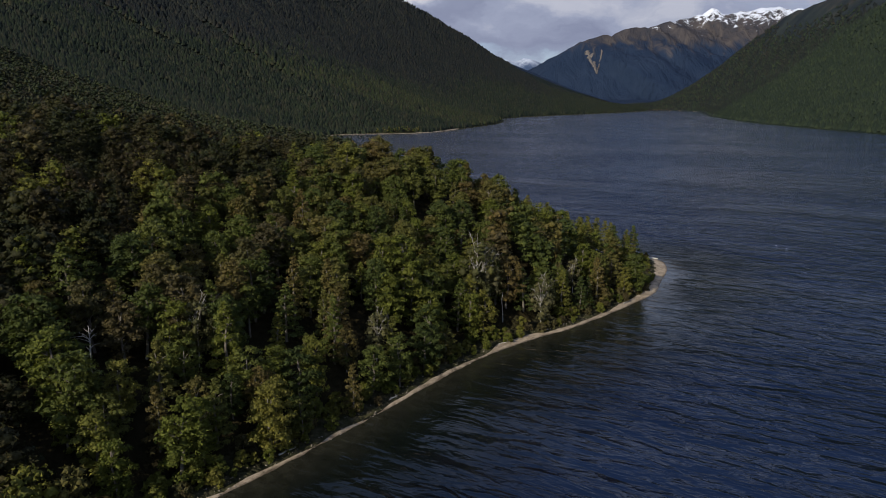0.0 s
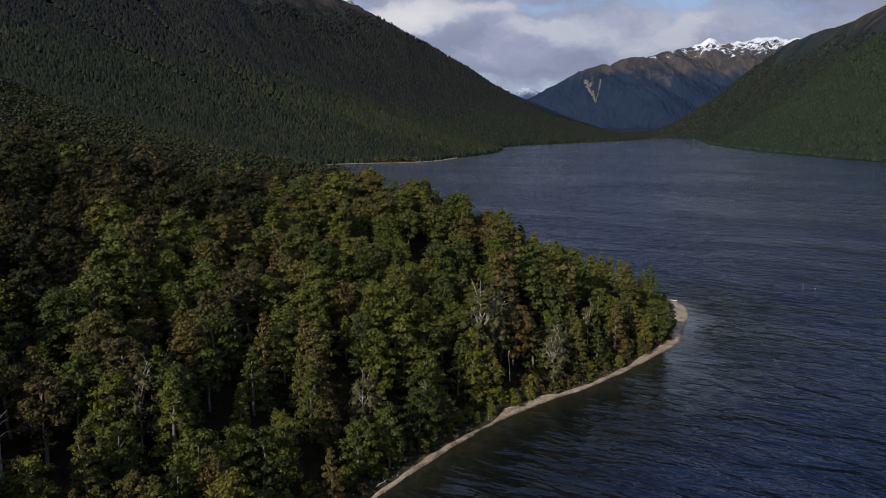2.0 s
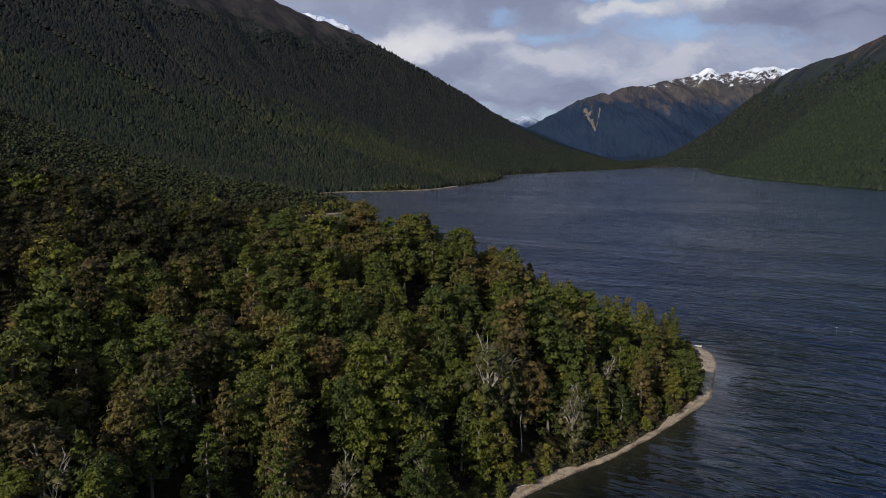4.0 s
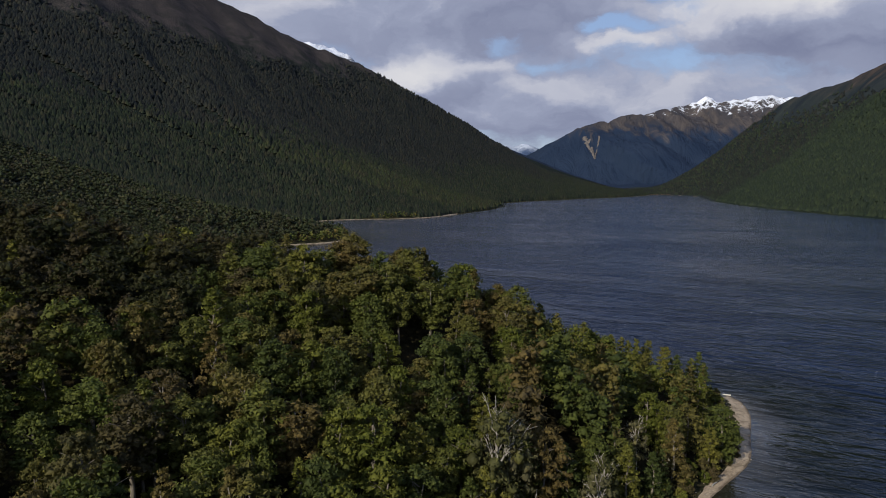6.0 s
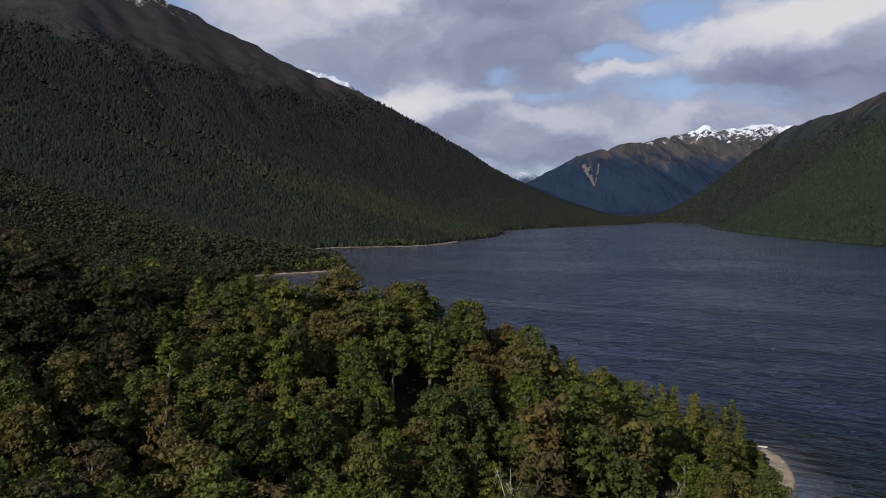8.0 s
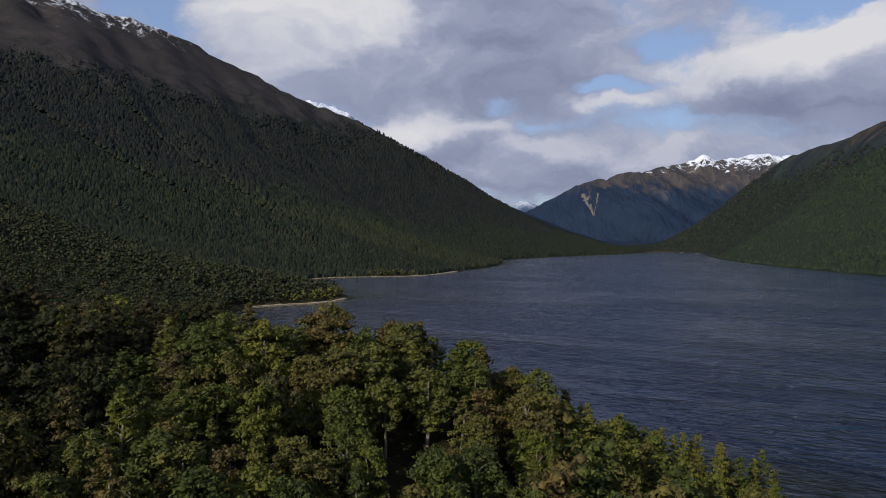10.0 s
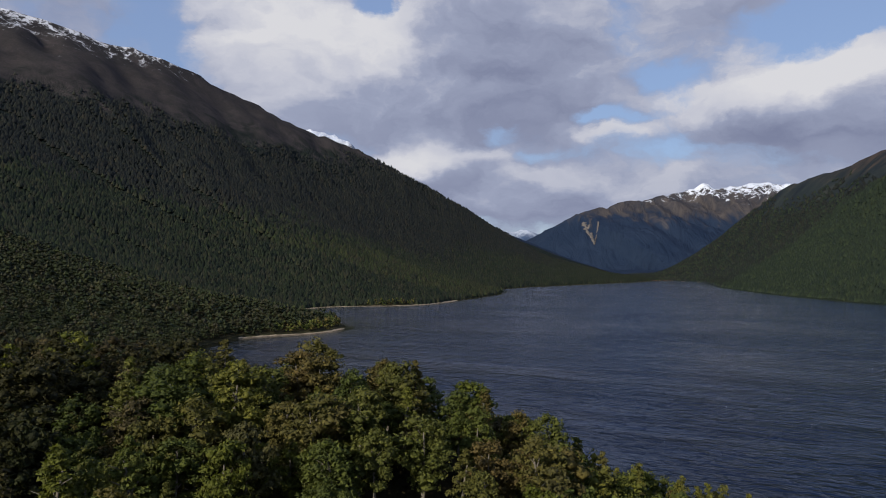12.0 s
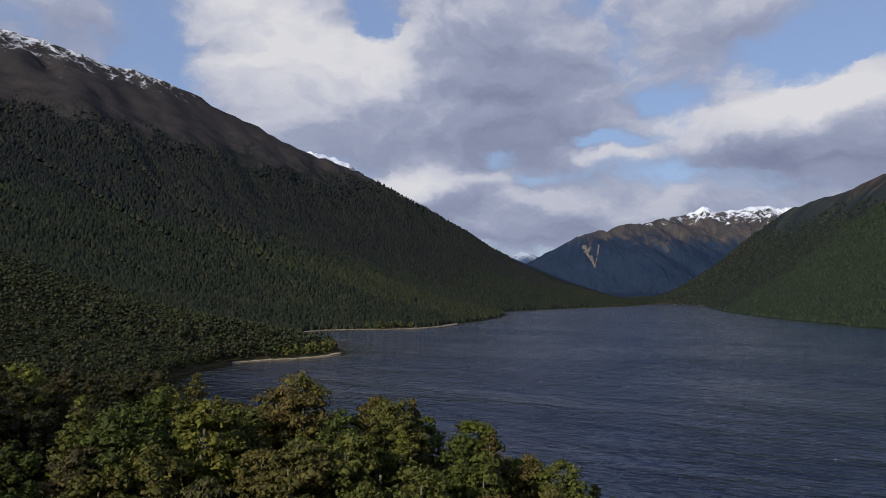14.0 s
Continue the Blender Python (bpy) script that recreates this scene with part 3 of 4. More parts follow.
def clump(centre, reach, shape, count, size):
    v, f = shape
    lumps = 1 + 0.22 * np.sin(v * rng.uniform(3, 5, 3) + rng.uniform(0, 6, 3)).sum(1, keepdims=True) / 1.5 + rng.normal(size=(len(v), 1)) * 0.09
    out = [(centre + v * lumps * reach * (0.64 if count else 1.0), f)]
    if count:
        out.append(sprays(centre, reach, count, size))
    return join(out)


def broad_crown(tall, clumps, shape, count, size, lean=0.0, low=0.57, deep=0.36, spread=1.0, squash=0.8):
    """A rounded crown of many clumps, some standing out, with gaps between."""
    parts, wide = [], rng.uniform(0.19, 0.23) * tall * spread
    for k in range(clumps):
        h = 1 - (k + 0.5) / clumps * 1.6
        a = k * 2.39996 + rng.uniform(-0.6, 0.6)
        r = math.sqrt(max(0.0, 1 - h * h)) * rng.uniform(0.6, 1.12)
        c = np.array((math.cos(a) * r * wide + lean * h, math.sin(a) * r * wide, tall * (low + deep * h) + rng.uniform(-0.8, 0.6)))
        s = 0.082 * tall * math.sqrt(36 / clumps) * rng.uniform(0.65, 1.2)
        parts.append(clump(c, np.array((s, s, s * squash)), shape, count, size))
    for k in range(clumps // 6):
        a, r = rng.uniform(0, 6.28), wide * rng.uniform(0.1, 0.5)
        c = np.array((math.cos(a) * r, math.sin(a) * r, tall * (low + deep * rng.uniform(-0.9, 0.35))))
        s = 0.11 * tall * rng.uniform(0.8, 1.2)
        parts.append(clump(c, np.array((s, s, s * 0.9)), shape, count, size))
    return join(parts)


def cone_crown(tall, clumps, shape, count, size):
    """A narrow crown in tiers, tapering to a point."""
    parts = []
    for k in range(clumps):
        u = (k + 0.4) / clumps
        a = k * 2.39996 + rng.uniform(-0.4, 0.4)
        r = (1 - u) ** 0.7 * 0.20 * tall * rng.uniform(0.55, 1.08)
        c = np.array((math.cos(a) * r, math.sin(a) * r, tall * (0.10 + 0.87 * u)))
        s = 0.075 * tall * (1.2 - 0.75 * u) * math.sqrt(36 / clumps) * rng.uniform(0.75, 1.15)
        parts.append(clump(c, np.array((s, s, s * 0.6)), shape, count, size))
    return join(parts)


def stick(a, b, ra, rb, sides=6):
    a, b = np.array(a, float), np.array(b, float)
    d = (b - a) / np.linalg.norm(b - a)
    u = np.cross(d, (0.3, 0.9, 0.1))
    u /= np.linalg.norm(u)
    w = np.cross(d, u)
    t = np.arange(sides) / sides * 2 * math.pi
    ring = np.cos(t)[:, None] * u + np.sin(t)[:, None] * w
    v = np.concatenate((a + ring * ra, b + ring * rb, [b + d * rb]))
    f = []
    for i in range(sides):
        j = (i + 1) % sides
        f += [(i, j, sides + j), (i, sides + j, sides + i), (sides + i, sides + j, 2 * sides)]
    return v, np.array(f)


def bent(points, r0, r1, sides=6):
    n = len(points) - 1
    return join([stick(points[i], points[i + 1], r0 + (r1 - r0) * i / n, r0 + (r1 - r0) * (i + 1) / n, sides) for i in range(n)])


def trunk_shape(tall, limbs=6):
    sway = rng.uniform(-0.3, 0.3, (5, 2))
    line = [(sway[i][0] * i / 2, sway[i][1] * i / 2, tall * 0.2 * i) for i in range(5)]
    parts = [bent(line, 0.022 * tall, 0.007 * tall, 7)]
    for k in range(limbs):
        z = tall * rng.uniform(0.35, 0.75)
        a = rng.uniform(0, 6.28)
        r = 0.13 * tall
        parts.append(bent([(0, 0, z), (math.cos(a) * r * 0.5, math.sin(a) * r * 0.5, z + 0.07 * tall), (math.cos(a) * r, math.sin(a) * r, z + 0.11 * tall)], 0.007 * tall, 0.002 * tall, 5))
    return join(parts)


def bare_shape(tall):
    """A silver trunk that forks into bare limbs and twigs above its leaves."""
    parts = [bent([(0, 0, 0), (0.1, 0.2, tall * 0.3), (0.3, 0.0, tall * 0.6), (0.2, 0.2, tall * 0.85)], 0.012 * tall, 0.004 * tall, 6)]
    for k in range(11):
        z, a = tall * rng.uniform(0.42, 0.8), k * 2.4 + rng.uniform(-0.5, 0.5)
        out, r = np.array((math.cos(a), math.sin(a), 0.0)), tall * rng.uniform(0.09, 0.17)
        foot = np.array((0.2, 0.1, z))
        mid = foot + out * r * 0.5 + np.array((0, 0, 0.09 * tall))
        tip = mid + out * r * 0.6 + np.array((0, 0, tall * rng.uniform(0.06, 0.16)))
        parts.append(bent([foot, mid, tip], 0.0065 * tall, 0.0025 * tall, 4))
        for _ in range(4):
            base = mid + (tip - mid) * rng.uniform(0.1, 0.9)
            parts.append(bent([base, base + out * r * 0.25 + rng.normal(size=3) * r * 0.22 + np.array((0, 0, 0.04 * tall))], 0.0034 * tall, 0.0016 * tall, 3))
    return join(parts)


TALL = 15.0
KINDS = {}
for key, mat, forms in (("green", M_LEAF, 7), ("fresh", M_LEAF_FRESH, 2), ("russet", M_LEAF_BROWN, 2), ("pale", M_LEAF_PALE, 1), ("cone", M_LEAF, 3), ("fresh_cone", M_LEAF_FRESH, 2), ("full", M_LEAF, 4), ("fresh_full", M_LEAF_FRESH, 3), ("shrub", M_LEAF_FRESH, 2), ("dry_shrub", M_LEAF_BROWN, 2)):
    KINDS[key] = []
    for k in range(forms):
        if "cone" in key:
            shape = cone_crown(TALL, 42, EIGHT, 44, 0.28)
        elif "full" in key:
            shape = broad_crown(TALL, 44, EIGHT, 44, 0.29, 0.3, 0.47, 0.47, 1.1)
        elif "shrub" in key:
            shape = broad_crown(TALL, 18, EIGHT, 28, 1.5, 0.0, 0.42, 0.50, 1.9)
        elif key == "pale":
            shape = broad_crown(TALL, 26, EIGHT, 40, 0.26, 0.4, 0.52, 0.38, 1.0)
        else:
            shape = broad_crown(TALL, 42, EIGHT, 44, 0.29, rng.uniform(-0.8, 0.8))
        wood = bare_shape(TALL) if key == "pale" else trunk_shape(TALL, 2 if "shrub" in key else 5)
        KINDS[key].append((fast_mesh("crown", *shape, mat), fast_mesh("trunk", *wood, M_SILVER if key == "pale" else M_BARK)))

LABELS = {
    "green": "olive green beech tree with a dense lumpy crown in the forest",
    "fresh": "bright green beech tree with a full rounded crown",
    "russet": "russet brown beech tree with a thinning crown",
    "pale": "half-dead beech tree with pale lichen-covered twigs",
    "cone": "dark green narrow tree with a pointed layered crown",
    "full": "full-skirted green beech tree leaning over the beach",
    "fresh_full": "bright green full-skirted beech tree beside the beach",
    "shrub": "low green shrub at the edge of the gravel beach",
    "dry_shrub": "low russet shrub at the edge of the gravel beach",
    "fresh_cone": "bright green pointed young tree beside the shore",
}


def plant(key, form, x, y, z, scale, turn, wide=1.0):
    crown, trunk = KINDS[key][form % len(KINDS[key])]
    tree = new("tree")
    tree.matrix_basis = Matrix.LocRotScale((x, y, z - 0.4), Euler((rng.normal() * 0.04, rng.normal() * 0.04, turn)), (scale * wide, scale * wide, scale))
    for name, me in (("trunk", trunk), ("crown", crown)):
        ob = new(name, me)
        ob.parent = tree
    if "shrub" in key:
        tree.name = "shrub"
        return tagged(tree, LABELS[key], "shrub", "shrubs along the beach")
    return tagged(tree, LABELS[key], "tree", "forest trees on the point")


def sites(x0, x1, y0, y1, gap, seed):
    """Scattered planting places, about gap metres apart."""
    r = np.random.default_rng(seed)
    gx, gy = np.meshgrid(np.arange(x0, x1, gap), np.arange(y0, y1, gap * 0.866))
    gx = gx + (np.arange(gx.shape[0]) % 2)[:, None] * gap / 2
    p = np.stack((gx.ravel(), gy.ravel()), 1)
    return p + r.uniform(-0.44, 0.44, p.shape) * gap


HEART = np.array((-18.0, 172.0))          # the stretch of the point flown over
p = sites(-640, 90, -40, 345, 6.1, 3)
inland = shore_distance(p)
room = inland > np.where(np.hypot(p[:, 0] - 61, p[:, 1] - 230) < 26, 10.0, np.where(p[:, 1] < 142, 2.4, 3.8))
p, inland = p[room], inland[room]
# dead and pale trees that stand out: kind, place, height of the top
MARKS = [
    ("snag", -31.7, 158.0, 25.6), ("snag", -29.5, 160.0, 23.5), ("pale", 0.6, 158.6, 26.0), ("pale", 3.0, 161.5, 24.0), ("pale", 19.0, 169.4, 14.6), ("pale", 24.0, 193.0, 18.6),
    ("pale", 17.7, 164.2, 14.0), ("pole", 7.5, 161.9, 11.3), ("pale", -49.2, 104.9, 25.4), ("snag", -24.0, 210.0, 34.0), ("pole", -3.5, 217.0, 29.6), ("snag", -14.4, 189.0, 27.0),
    ("cone", 11.6, 172.0, 16.4), ("full", -10.0, 133.0, 12.0), ("pale", 36.0, 201.0, 13.0), ("pale", -20.0, 128.0, 16.5), ("snag", -62.0, 92.0, 24.0), ("pale", 28.0, 186.0, 15.0),
]
marked = np.array([m[1:3] for m in MARKS])
clear_of = np.min(np.hypot(p[:, None, 0] - marked[None, :, 0], p[:, None, 1] - marked[None, :, 1]), axis=1) > 3.4
p, inland = p[clear_of], inland[clear_of]
edge = (inland < 14) & (p[:, 1] > 86) & (p[:, 1] < 232) & (p[:, 0] > -45)
order = np.argsort(to_line(p, np.array([(-48.0, 100.0), (-26.0, 168.0), (-22.0, 225.0)]))[0] - 200 * edge)
near_sites, mid_sites = p[order[:300]], p[order[300:]]


def from_tip(q):
    return np.hypot(q[..., 0] - 62, q[..., 1] - 248)


for (x, y), z, d in zip(near_sites, land_height(near_sites), inland[order[:300]]):
    tip = math.hypot(x - 62, y - 248)
    pick = rng.random()
    key = "green" if pick < 0.62 else "fresh" if pick < 0.70 else "russet" if pick < 0.77 else "cone" if pick < 0.95 else "fresh_cone"
    if d < 24 and tip > 30:
        key = "cone" if pick < 0.20 else "fresh_cone" if pick < 0.30 else "full" if pick < 0.66 else "fresh_full"
    size = rng.uniform(0.62, 1.12) * (0.84 + 0.16 * min(1, d / 20)) * min(1, 0.40 + tip / 72)
    if tip < 30:
        key = "fresh_cone" if pick > 0.62 else "cone" if pick > 0.35 else "full"
    plant(key, int(rng.integers(0, 9)), x, y, z, size, rng.uniform(0, 6.28), rng.uniform(0.85, 1.2))


def dead_tree(x, y, z, tall, limbs, label):
    """A bare silver trunk with its limbs, each a part."""
    tree = new("dead_tree")
    tree.matrix_basis = Matrix.LocRotScale((x, y, z - 0.3), Euler((0.05, -0.04, rng.uniform(0, 6.28))), None)
    trunk = bent([(0, 0, 0), (0.1, 0.1, tall * 0.4), (0.3, -0.1, tall * 0.75), (0.2, 0.3, tall)], 0.018 * tall, 0.005 * tall, 7)
    new("trunk", fast_mesh("trunk", *trunk, M_SILVER)).parent = tree
    for k in range(limbs):
        h, a = tall * rng.uniform(0.55, 0.92), rng.uniform(0, 6.28)
        r = tall * rng.uniform(0.09, 0.2)
        way = np.array((math.cos(a), math.sin(a), 0.6))
        m = np.array((0.2, 0.0, h)) + way * r * 0.55
        e = m + (way + rng.normal(size=3) * 0.5) * r * 0.6
        limb = join([bent([(0.2, 0, h), m, e], 0.007 * tall, 0.002 * tall, 5), bent([m, m + (way * 0.5 + rng.normal(size=3) * 0.5) * r * 0.5], 0.004 * tall, 0.0015 * tall, 4)])
        new("limb", fast_mesh("limb", *limb, M_SILVER)).parent = tree
    return tagged(tree, label, "dead tree")


for key, x, y, top in MARKS:
    z = land_height([(x, y)])[0]
    if key == "snag":
        dead_tree(x, y, z, top - z, 8, "bare silver-grey dead tree with forked limbs")
    elif key == "pole":
        dead_tree(x, y, z, top - z, 0, "bare grey dead trunk without limbs")
    else:
        plant(key, 1, x, y, z, (top - z) / TALL * 1.03, rng.uniform(0, 6.28), 0.8 if key == "pale" else 1.1)

# low growth where the trees meet the beach
run = rounded(LINE[(LINE[:, 1] > 60) & (LINE[:, 1] < 262) & (LINE[:, 0] < 80) & (LINE[:, 0] > -60)], 1, False)
run = run[np.argsort(run[:, 0] * 0.6 + run[:, 1])]
length = np.concatenate(([0], np.cumsum(np.hypot(*np.diff(run, axis=0).T))))
for s in np.concatenate((np.arange(3, length[-1], 2.6), np.arange(4, length[-1], 3.4))):
    s += rng.uniform(-1.2, 1.2)
    at = np.array((np.interp(s, length, run[:, 0]), np.interp(s, length, run[:, 1])))
    ahead = np.array((np.interp(s + 2, length, run[:, 0]), np.interp(s + 2, length, run[:, 1]))) - at
    if np.hypot(*ahead) < 0.1:
        continue
    ahead /= np.hypot(*ahead)
    back_off = rng.uniform(1.7, 6.0) + (4.6 if math.hypot(at[0] - 64, at[1] - 232) < 24 else 0.0)
    tipward = math.hypot(at[0] - 64, at[1] - 232)
    x, y = at + np.array((-ahead[1], ahead[0])) * back_off
    key = "dry_shrub" if rng.random() < (0.5 if x > 8 else 0.15) else "shrub"
    plant(key, int(rng.integers(0, 2)), x, y, land_height([(x, y)])[0] + 0.3, rng.uniform(0.10, 0.20) + 0.035 * max(0.0, back_off - 2.5) * (tipward > 24), rng.uniform(0, 6.28), rng.uniform(0.8, 1.2))


def forest(points, shapes, low, high, mat, label, wide=1.0, sunk=0.4, smooth=True):
    """Joined trees past the ones that can be counted."""
    if not len(points):
        return None
    z = land_height(points)
    parts = []
    pick = rng.integers(0, len(shapes), len(points))
    size = rng.uniform(low, high, len(points))
    turn = rng.uniform(0, 6.28, len(points))
    for k, (v, f) in enumerate(shapes):
        m = pick == k
        if not m.any():
            continue
        c, s = np.cos(turn[m])[:, None], np.sin(turn[m])[:, None]
        sc = size[m][:, None]
        x = (v[None, :, 0] * c - v[None, :, 1] * s) * sc * wide + points[m, 0][:, None]
        y = (v[None, :, 0] * s + v[None, :, 1] * c) * sc * wide + points[m, 1][:, None]
        zz = v[None, :, 2] * sc + z[m][:, None] - sunk
        n = m.sum()
        parts.append((np.stack((x, y, zz), 2).reshape(-1, 3), (f[None] + (np.arange(n) * len(v))[:, None, None]).reshape(-1, 3)))
    me = fast_mesh("forest", *join(parts), mat, smooth)
    return tagged(new("forest", me), label, "forest", kind="stuff")


seen = mid_sites[:, 0] > -0.80 * (mid_sites[:, 1] + 30)          # within the valley's open side
away = np.hypot(*(mid_sites - HEART).T)
tipless = from_tip(mid_sites) > 60
roll = np.random.default_rng(5).random(len(mid_sites))
fine_shapes = [broad_crown(TALL, 28, EIGHT, 34, 0.31) for _ in range(7)] + [cone_crown(TALL, 26, EIGHT, 34, 0.30) for _ in range(3)]
mid_shapes = [broad_crown(TALL, 18, EIGHT, 24, 0.38) for _ in range(9)] + [cone_crown(TALL, 18, EIGHT, 24, 0.36) for _ in range(3)]
back_shapes = [broad_crown(TALL, 12, EIGHT, 18, 0.44) for _ in range(7)] + [cone_crown(TALL, 12, EIGHT, 18, 0.42) for _ in range(2)]
far_shapes = [broad_crown(TALL, 4, EIGHT, 0, 1.0) for _ in range(8)]
close = seen & (away < 190)
beside = to_line(mid_sites, np.array([(-75.0, 160.0), (-62.0, 225.0), (-20.0, 262.0)]))[0] < 42
# trees inland whose leaf colour holds the shade lying there
dimmed_stand = (mid_sites[:, 0] + 26 * ripple(mid_sites, 50, 91, 3) < -62) & (roll < 0.80)
for pick, mat, label in ((dimmed_stand, M_LEAF_DIMMED, "beech stand inland of the point, shade painted into its leaves"), ((roll < 0.80) & ~dimmed_stand, M_FOREST, "dense olive green beech forest covering the point"), ((roll >= 0.80) & (roll < 0.92), M_FOREST_BROWN, "russet brown beech trees among the forest"), (roll >= 0.92, M_FOREST_FRESH, "bright green trees among the darker forest")):
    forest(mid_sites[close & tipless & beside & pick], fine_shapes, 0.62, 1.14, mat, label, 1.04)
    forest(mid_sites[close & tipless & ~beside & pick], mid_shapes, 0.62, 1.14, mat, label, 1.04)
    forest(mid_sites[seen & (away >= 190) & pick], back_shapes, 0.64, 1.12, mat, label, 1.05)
small = close & ~tipless
forest(mid_sites[small & (roll < 0.4)], [cone_crown(TALL, 26, EIGHT, 30, 0.38) for _ in range(6)] + mid_shapes[:2], 0.56, 0.92, M_FOREST_FRESH, "low bright green trees at the wooded point's end", 0.95)
forest(mid_sites[small & (roll >= 0.4)], [cone_crown(TALL, 26, EIGHT, 30, 0.38) for _ in range(6)] + mid_shapes[:2], 0.56, 0.92, M_FOREST, "low olive green trees at the wooded point's end", 0.95)
forest(mid_sites[~seen][::5], far_shapes, 0.8, 1.15, M_FOREST, "olive green forest on the near shore", 1.2)

# the mountainside: leafy crowns low down, plainer ones far off
hill_shapes = [broad_crown(TALL, 7, EIGHT, 11, 0.46, 0.0, 0.55, 0.38, 1.0, 0.9) for _ in range(11)] + [cone_crown(TALL, 7, EIGHT, 11, 0.44) for _ in range(2)]
shelf_shapes = [broad_crown(TALL, 4, EIGHT, 7, 0.52, 0.0, 0.55, 0.36, 1.0, 0.9) for _ in range(11)] + [cone_crown(TALL, 4, EIGHT, 7, 0.50) for _ in range(2)]


def cap():
    """One far crown: a low dome of leaves."""
    t = np.arange(6) * math.pi / 3
    ring = np.column_stack((np.cos(t) * 5.0, np.sin(t) * 5.0, np.full(6, -3.6))) * rng.uniform(0.82, 1.18, (6, 1))
    return np.vstack((ring, [(rng.uniform(-0.8, 0.8), rng.uniform(-0.8, 0.8), rng.uniform(6.0, 7.6))])), np.array([(i, (i + 1) % 6, 6) for i in range(6)])


tuft_shapes = [cap() for _ in range(10)]
h = sites(-1350, 60, 250, 1330, 5.9, 8)
d = shore_distance(h)
h = h[(h[:, 1] >= 345) & (d > 5) & (h[:, 0] > -0.80 * h[:, 1] - 40)]
near_slope = h[:, 1] < 640
h, d = h[near_slope | (shore_distance(h) < 560)], shore_distance(h[near_slope | (shore_distance(h) < 560)])


def shade_edge(at):
    """Height at which the leaves painted with cloud shade take over, lower towards the lake's head."""
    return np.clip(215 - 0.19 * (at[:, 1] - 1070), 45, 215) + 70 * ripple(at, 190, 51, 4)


spit = (d < 20) & (h[:, 0] > -190) & (((h[:, 1] > 655) & (h[:, 1] < 770)) | ((h[:, 1] > 1030) & (h[:, 1] < 1120) & (d < 13)))
forest(h[spit], shelf_shapes, 0.4, 0.8, M_FOREST, "light green bush behind the thin far beaches", 1.0, 1.0, False)
h, d = h[~spit], d[~spit]
dim = (land_height(h) - shade_edge(h)) / 120 + np.random.default_rng(14).uniform(-0.4, 0.4, len(h))
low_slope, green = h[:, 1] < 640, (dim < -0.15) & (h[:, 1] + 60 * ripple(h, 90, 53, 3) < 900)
for pick, mat, label in ((green, M_LEAF_MID, "olive green beech forest on the lower mountainside"), (~green & (dim < 0.5), M_LEAF_HILL, "grey-green beech forest on the mountainside"), (dim >= 0.5, M_LEAF_SHADED, "mountain beech forest on the upper slope, shade painted into its leaves")):
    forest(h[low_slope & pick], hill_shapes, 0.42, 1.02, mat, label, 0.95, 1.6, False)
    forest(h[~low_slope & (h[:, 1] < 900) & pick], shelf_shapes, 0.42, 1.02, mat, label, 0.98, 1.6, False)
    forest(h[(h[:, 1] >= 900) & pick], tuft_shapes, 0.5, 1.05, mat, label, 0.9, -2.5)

# the same woods further up and along the lake, to the tree line
crest = np.array(RIDGES[0][0])[3:]
q = sites(-1500, 565, 640, 3000, 7.4, 9)
d, z = shore_distance(q), land_height(q)
limit = 400 + 110 * ripple(q, 240, 61, 4) + np.random.default_rng(15).uniform(-60, 60, len(q))
keep = (d > 5) & (z < limit) & (q[:, 0] > -0.80 * q[:, 1] - 40) & (q[:, 1] < np.interp(q[:, 0], crest[:, 0], crest[:, 1]) + 15) & ((q[:, 1] > 1325) | (d > 560))
q, d = q[keep], d[keep]
dim = (land_height(q) - shade_edge(q)) / 100 + np.random.default_rng(17).uniform(-0.4, 0.4, len(q))
for pick, mat, label in (((dim < -0.2) & (q[:, 1] < 1650), M_LEAF_MID, "distant olive forest along the lake's edge"), ((dim < 0.3) & ((dim >= -0.2) | (q[:, 1] >= 1650)), M_LEAF_HILL, "distant grey-green beech forest on the slopes"), (dim >= 0.3, M_LEAF_SHADED, "distant beech forest on the mountain slopes, shade painted into its leaves")):
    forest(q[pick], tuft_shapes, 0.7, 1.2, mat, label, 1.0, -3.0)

# woods on the slopes across the lake
q = sites(560, 1400, 850, 3060, 7.2, 10)
d, z = shore_distance(q), land_height(q)
limit = 265 + 70 * ripple(q, 200, 81, 4) + np.random.default_rng(16).uniform(-50, 50, len(q))
keep = (d > 6) & (z < limit) & (q[:, 0] < 0.60 * q[:, 1] + 120)
q = q[keep]
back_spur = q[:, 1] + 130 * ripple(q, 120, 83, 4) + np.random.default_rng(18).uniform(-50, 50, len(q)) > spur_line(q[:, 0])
# most of the back spur takes the leaves with painted shade
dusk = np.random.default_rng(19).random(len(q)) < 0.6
forest(q[back_spur & dusk], tuft_shapes, 0.6, 1.0, M_LEAF_SHADED, "forest on the far spur across the lake, shade painted into its leaves", 1.1, -3.0)
forest(q[~(back_spur & dusk)], tuft_shapes, 0.6, 1.0, M_LEAF_ACROSS, "green forest on the slope across the lake", 1.1, -3.0)

# ---- small things on the shore ----


def build_drift(n):
    p = n.add("ShaderNodeNewGeometry").outputs["Position"]
    a = n.noise(n.vec("MULTIPLY", p, (3.0, 3.0, 8.0)), 2.0, 4.0)
    return surface(n, n.ramp(a, [(0.3, (0.30, 0.28, 0.25)), (0.7, (0.62, 0.60, 0.56))]), 0.75, a, 0.5, 0.03)


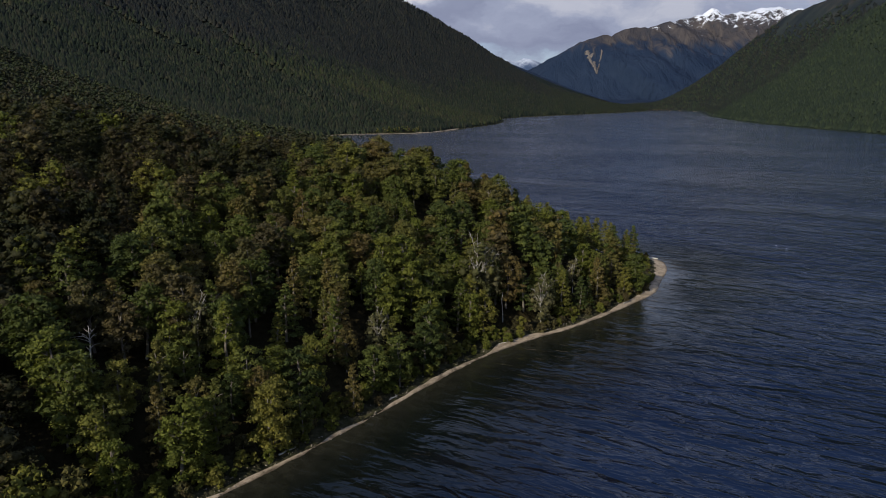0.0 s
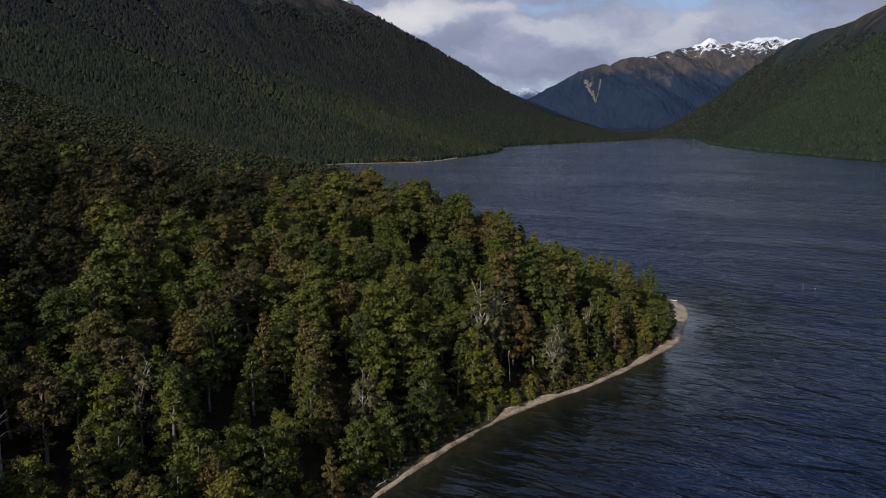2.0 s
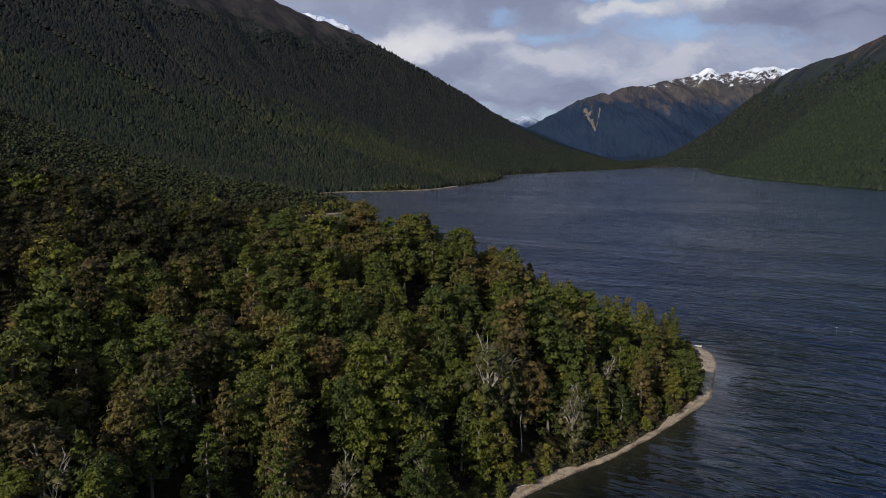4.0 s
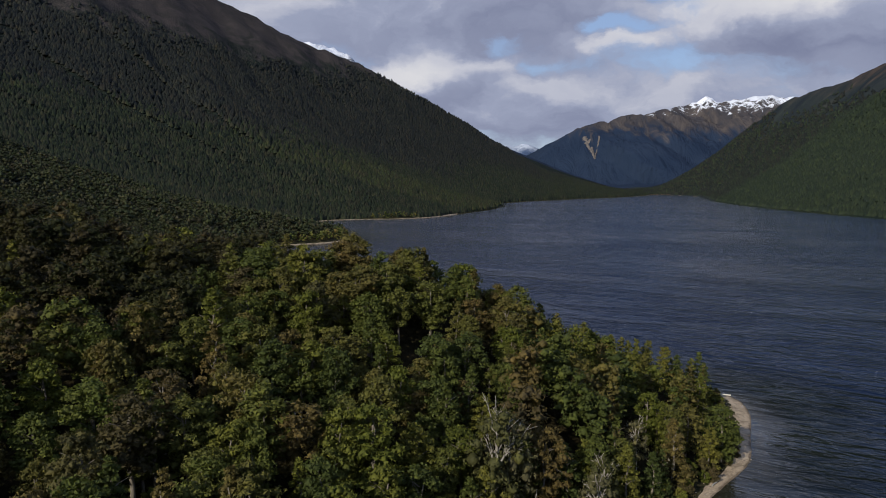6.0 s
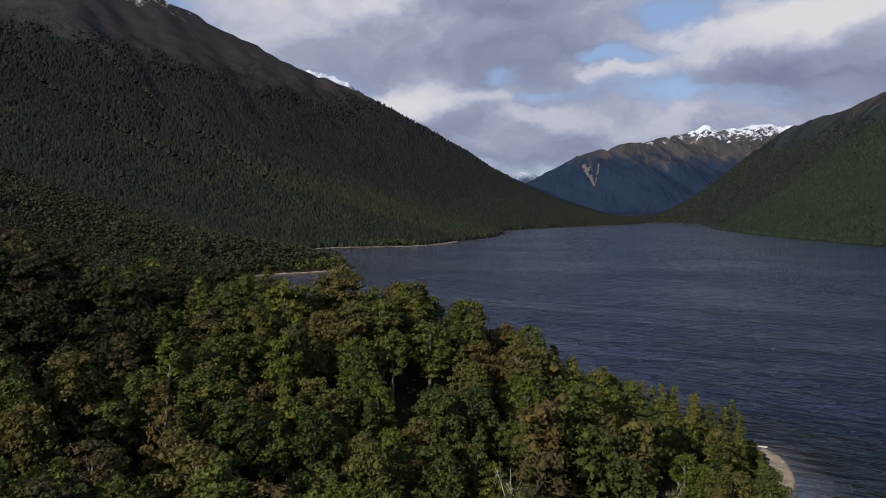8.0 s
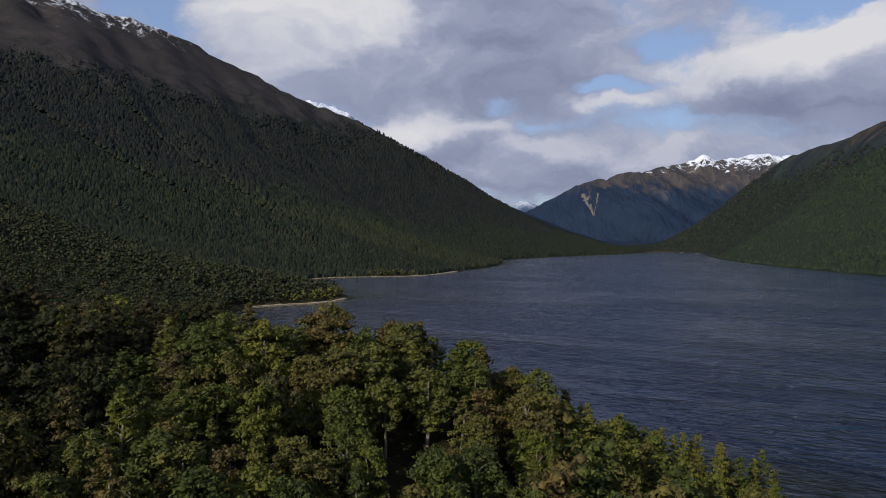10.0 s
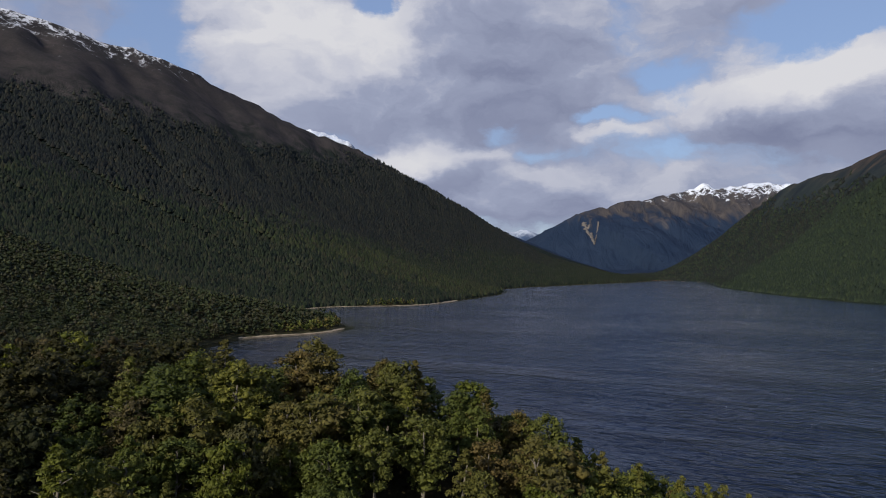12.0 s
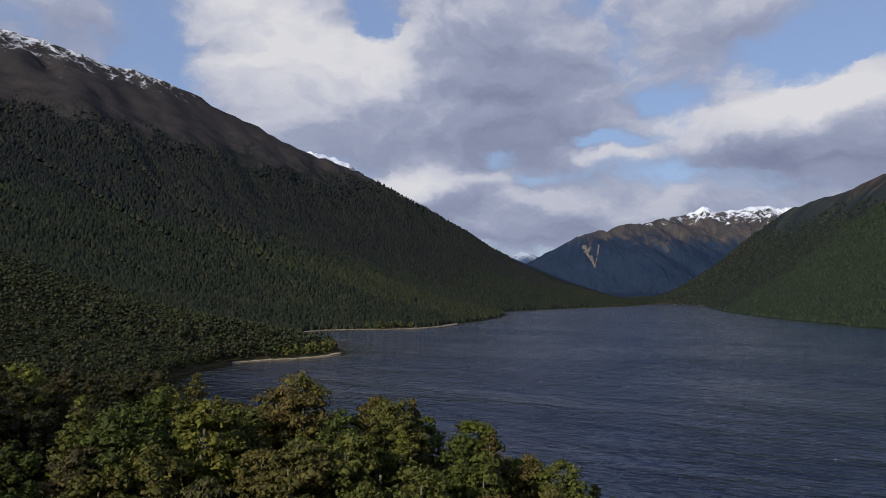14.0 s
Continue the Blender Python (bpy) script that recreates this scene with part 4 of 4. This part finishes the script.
def build_stone(n):
    g = n.add("ShaderNodeNewGeometry")
    a = n.noise(g.outputs["Position"], 4.0, 3.0)
    c = n.ramp(n.math("ADD", n.math("MULTIPLY", g.outputs["Random Per Island"], 0.7), n.math("MULTIPLY", a, 0.3)), [(0.15, (0.10, 0.088, 0.075)), (0.5, (0.23, 0.20, 0.165)), (0.9, (0.36, 0.32, 0.27))])
    return surface(n, c, 0.85, a, 0.4, 0.03)


def build_scree(n):
    p = n.add("ShaderNodeNewGeometry").outputs["Position"]
    k = n.noise(n.vec("MULTIPLY", p, (0.06, 0.03, 0.03)), 1.0, 5.0, 0.65)
    return surface(n, n.ramp(k, [(0.3, (0.070, 0.066, 0.068)), (0.7, (0.135, 0.122, 0.115))]), 0.9, k, 0.6, 5.0, 0.1)


M_SCREE = material("scree", build_scree)
M_SCRUB = leaf_material("red_scrub", [(0.2, (0.10, 0.062, 0.050)), (0.5, (0.15, 0.095, 0.075)), (0.85, (0.14, 0.10, 0.07))], True)
M_DRIFT, M_STONE = material("driftwood", build_drift), material("beach_stone", build_stone)


def driftwood(x, y, z, long, thick, turn, forks):
    """A bleached log with broken branch stubs, lying on the gravel."""
    parts = [bent([(-long / 2, 0, thick), (-long * 0.1, 0.12, thick * 1.1), (long * 0.25, -0.06, thick * 1.2), (long / 2, 0.1, thick * 1.05)], thick, thick * 0.6, 8)]
    for k in range(forks):
        s = rng.uniform(-0.35, 0.4) * long
        parts.append(bent([(s, 0, thick), (s + 0.25, 0.3 * (-1) ** k, thick * 2), (s + 0.5, 0.7 * (-1) ** k, thick * 2.6)], thick * 0.4, thick * 0.12, 6))
    log = new("driftwood_log", fast_mesh("driftwood_log", *join(parts), M_DRIFT))
    log.matrix_basis = Matrix.LocRotScale((x, y, z), Euler((0, 0, turn)), None)
    return tagged(log, "bleached driftwood log lying on the gravel beach", "log", "driftwood on the beach")


for x, y, z, long, thick, turn, forks in ((64.0, 250.2, 0.15, 5.5, 0.22, 2.85, 2), (66.6, 240.0, 0.12, 2.6, 0.12, 1.2, 1), (44.5, 190.5, 0.35, 3.4, 0.14, 0.9, 1), (19.5, 164.2, 0.25, 2.8, 0.12, 0.75, 1), (7.5, 152.8, 0.25, 3.2, 0.13, 0.7, 2), (-30.0, 96.0, 0.2, 4.2, 0.16, 0.95, 1), (-15.0, 119.0, 0.2, 2.4, 0.10, 1.0, 1)):
    driftwood(x, y, z, long, thick, turn, forks)

# stones scattered along the waterline
parts = []
for s in np.sort(rng.uniform(2, length[-1] - 2, 1100)):
    at = np.array((np.interp(s, length, run[:, 0]), np.interp(s, length, run[:, 1])))
    ahead = np.array((np.interp(s + 2, length, run[:, 0]), np.interp(s + 2, length, run[:, 1]))) - at
    k = np.hypot(*ahead)
    if k < 0.1:
        continue
    off = rng.uniform(-0.8, 3.2) + (rng.uniform(0, 4.0) if math.hypot(at[0] - 64, at[1] - 232) < 26 else 0.0)
    x, y = at + np.array((-ahead[1], ahead[0])) / k * off
    r = 0.06 + 0.20 * rng.random() ** 3
    v = EIGHT[0] * np.array((r, r * rng.uniform(0.6, 1.0), r * 0.55)) * rng.uniform(0.75, 1.25, (6, 1))
    c, q = math.cos(s * 9), math.sin(s * 9)
    parts.append((np.stack((v[:, 0] * c - v[:, 1] * q + x, v[:, 0] * q + v[:, 1] * c + y, v[:, 2] + max(0.0, off) * 0.10 + 0.14), 1), EIGHT[1]))
tagged(new("beach_stones", fast_mesh("beach_stones", *join(parts), M_STONE)), "loose grey and tan stones along the waterline", "stones", kind="stuff")

# reddish flat with low scrub at the head of the lake
q = sites(575, 665, 2770, 2880, 6.0, 21)
d = shore_distance(q)
q = q[(d > 1) & (d < 12)]
forest(q, far_shapes, 0.16, 0.28, M_SCRUB, "reddish low scrub on the flat at the lake's head", 2.2)


def make_scree():
    """A pale fan of broken rock: chutes that run together into one point below."""
    parts = []
    for path, top in ((((484, 4052), (500, 3985), (512, 3925), (521, 3885)), 13), (((512, 4030), (516, 3980), (519, 3925), (522, 3880)), 11), (((556, 3985), (544, 3950), (531, 3915), (523, 3880)), 6)):
        line = rounded(path, 3, False)
        n = len(line)
        wide = np.linspace(top, 1.5, n)
        rows = []
        for k in (-1, -0.5, 0, 0.5, 1):
            e = line + np.stack((wide * k * (1 + 0.45 * np.sin(np.arange(n) * 1.7 + top)), np.zeros(n)), 1)
            rows.append(np.column_stack((e, land_height(e) + 8 - 5 * abs(k))))
        v = np.concatenate(rows)
        f = [t for j in range(4) for i in range(n - 1) for t in ((j * n + i, j * n + i + 1, (j + 1) * n + i + 1), (j * n + i, (j + 1) * n + i + 1, (j + 1) * n + i))]
        parts.append((v, np.array(f)))
    return tagged(new("scree", fast_mesh("scree", *join(parts), M_SCREE)), "pale fan of scree on the far mountain face", "scree", kind="structure")


make_scree()


# small breaking crests scattered over the open lake
parts = []
for _ in range(80):
    y = 260 + 2100 * rng.random() ** 1.4
    x = rng.uniform(-0.05, 0.42) * y + rng.uniform(0, 120)
    if shore_distance(np.array([(x, y)]))[0] > -30:
        continue
    s = rng.uniform(0.16, 0.5)
    v = np.stack((np.cos(np.arange(7) / 7 * 6.283) * s * rng.uniform(0.7, 1.3, 7) + x, np.sin(np.arange(7) / 7 * 6.283) * s * 0.3 + y, np.full(7, 0.05)), 1)
    v = np.vstack((v, [(x, y, 0.05 + 0.1 * s)]))
    parts.append((v, np.array([(i, (i + 1) % 7, 7) for i in range(7)])))
M_FOAM = material("foam", lambda n: surface(n, n.ramp(n.noise(n.add("ShaderNodeNewGeometry").outputs["Position"], 2.0), [(0.35, (0.35, 0.38, 0.42)), (0.65, (0.8, 0.82, 0.84))]), 0.7))
tagged(new("wave_foam", fast_mesh("wave_foam", *join(parts), M_FOAM)), "small white flecks of breaking waves", "foam", kind="stuff")


for k in range(70):
    a, r = rng.uniform(-0.4, 2.2), rng.uniform(2, 17)
    x, y = 57 + math.cos(a) * r * 0.5 - 3, 216 + math.sin(a) * r * 1.6
    d = shore_distance(np.array([(x, y)]))[0]
    if 2.2 < d < 10:
        plant("dry_shrub" if rng.random() < 0.45 else "shrub", k, x, y, 0.12 * d + 0.15, rng.uniform(0.05, 0.13), rng.uniform(0, 6.28), rng.uniform(0.9, 1.4))
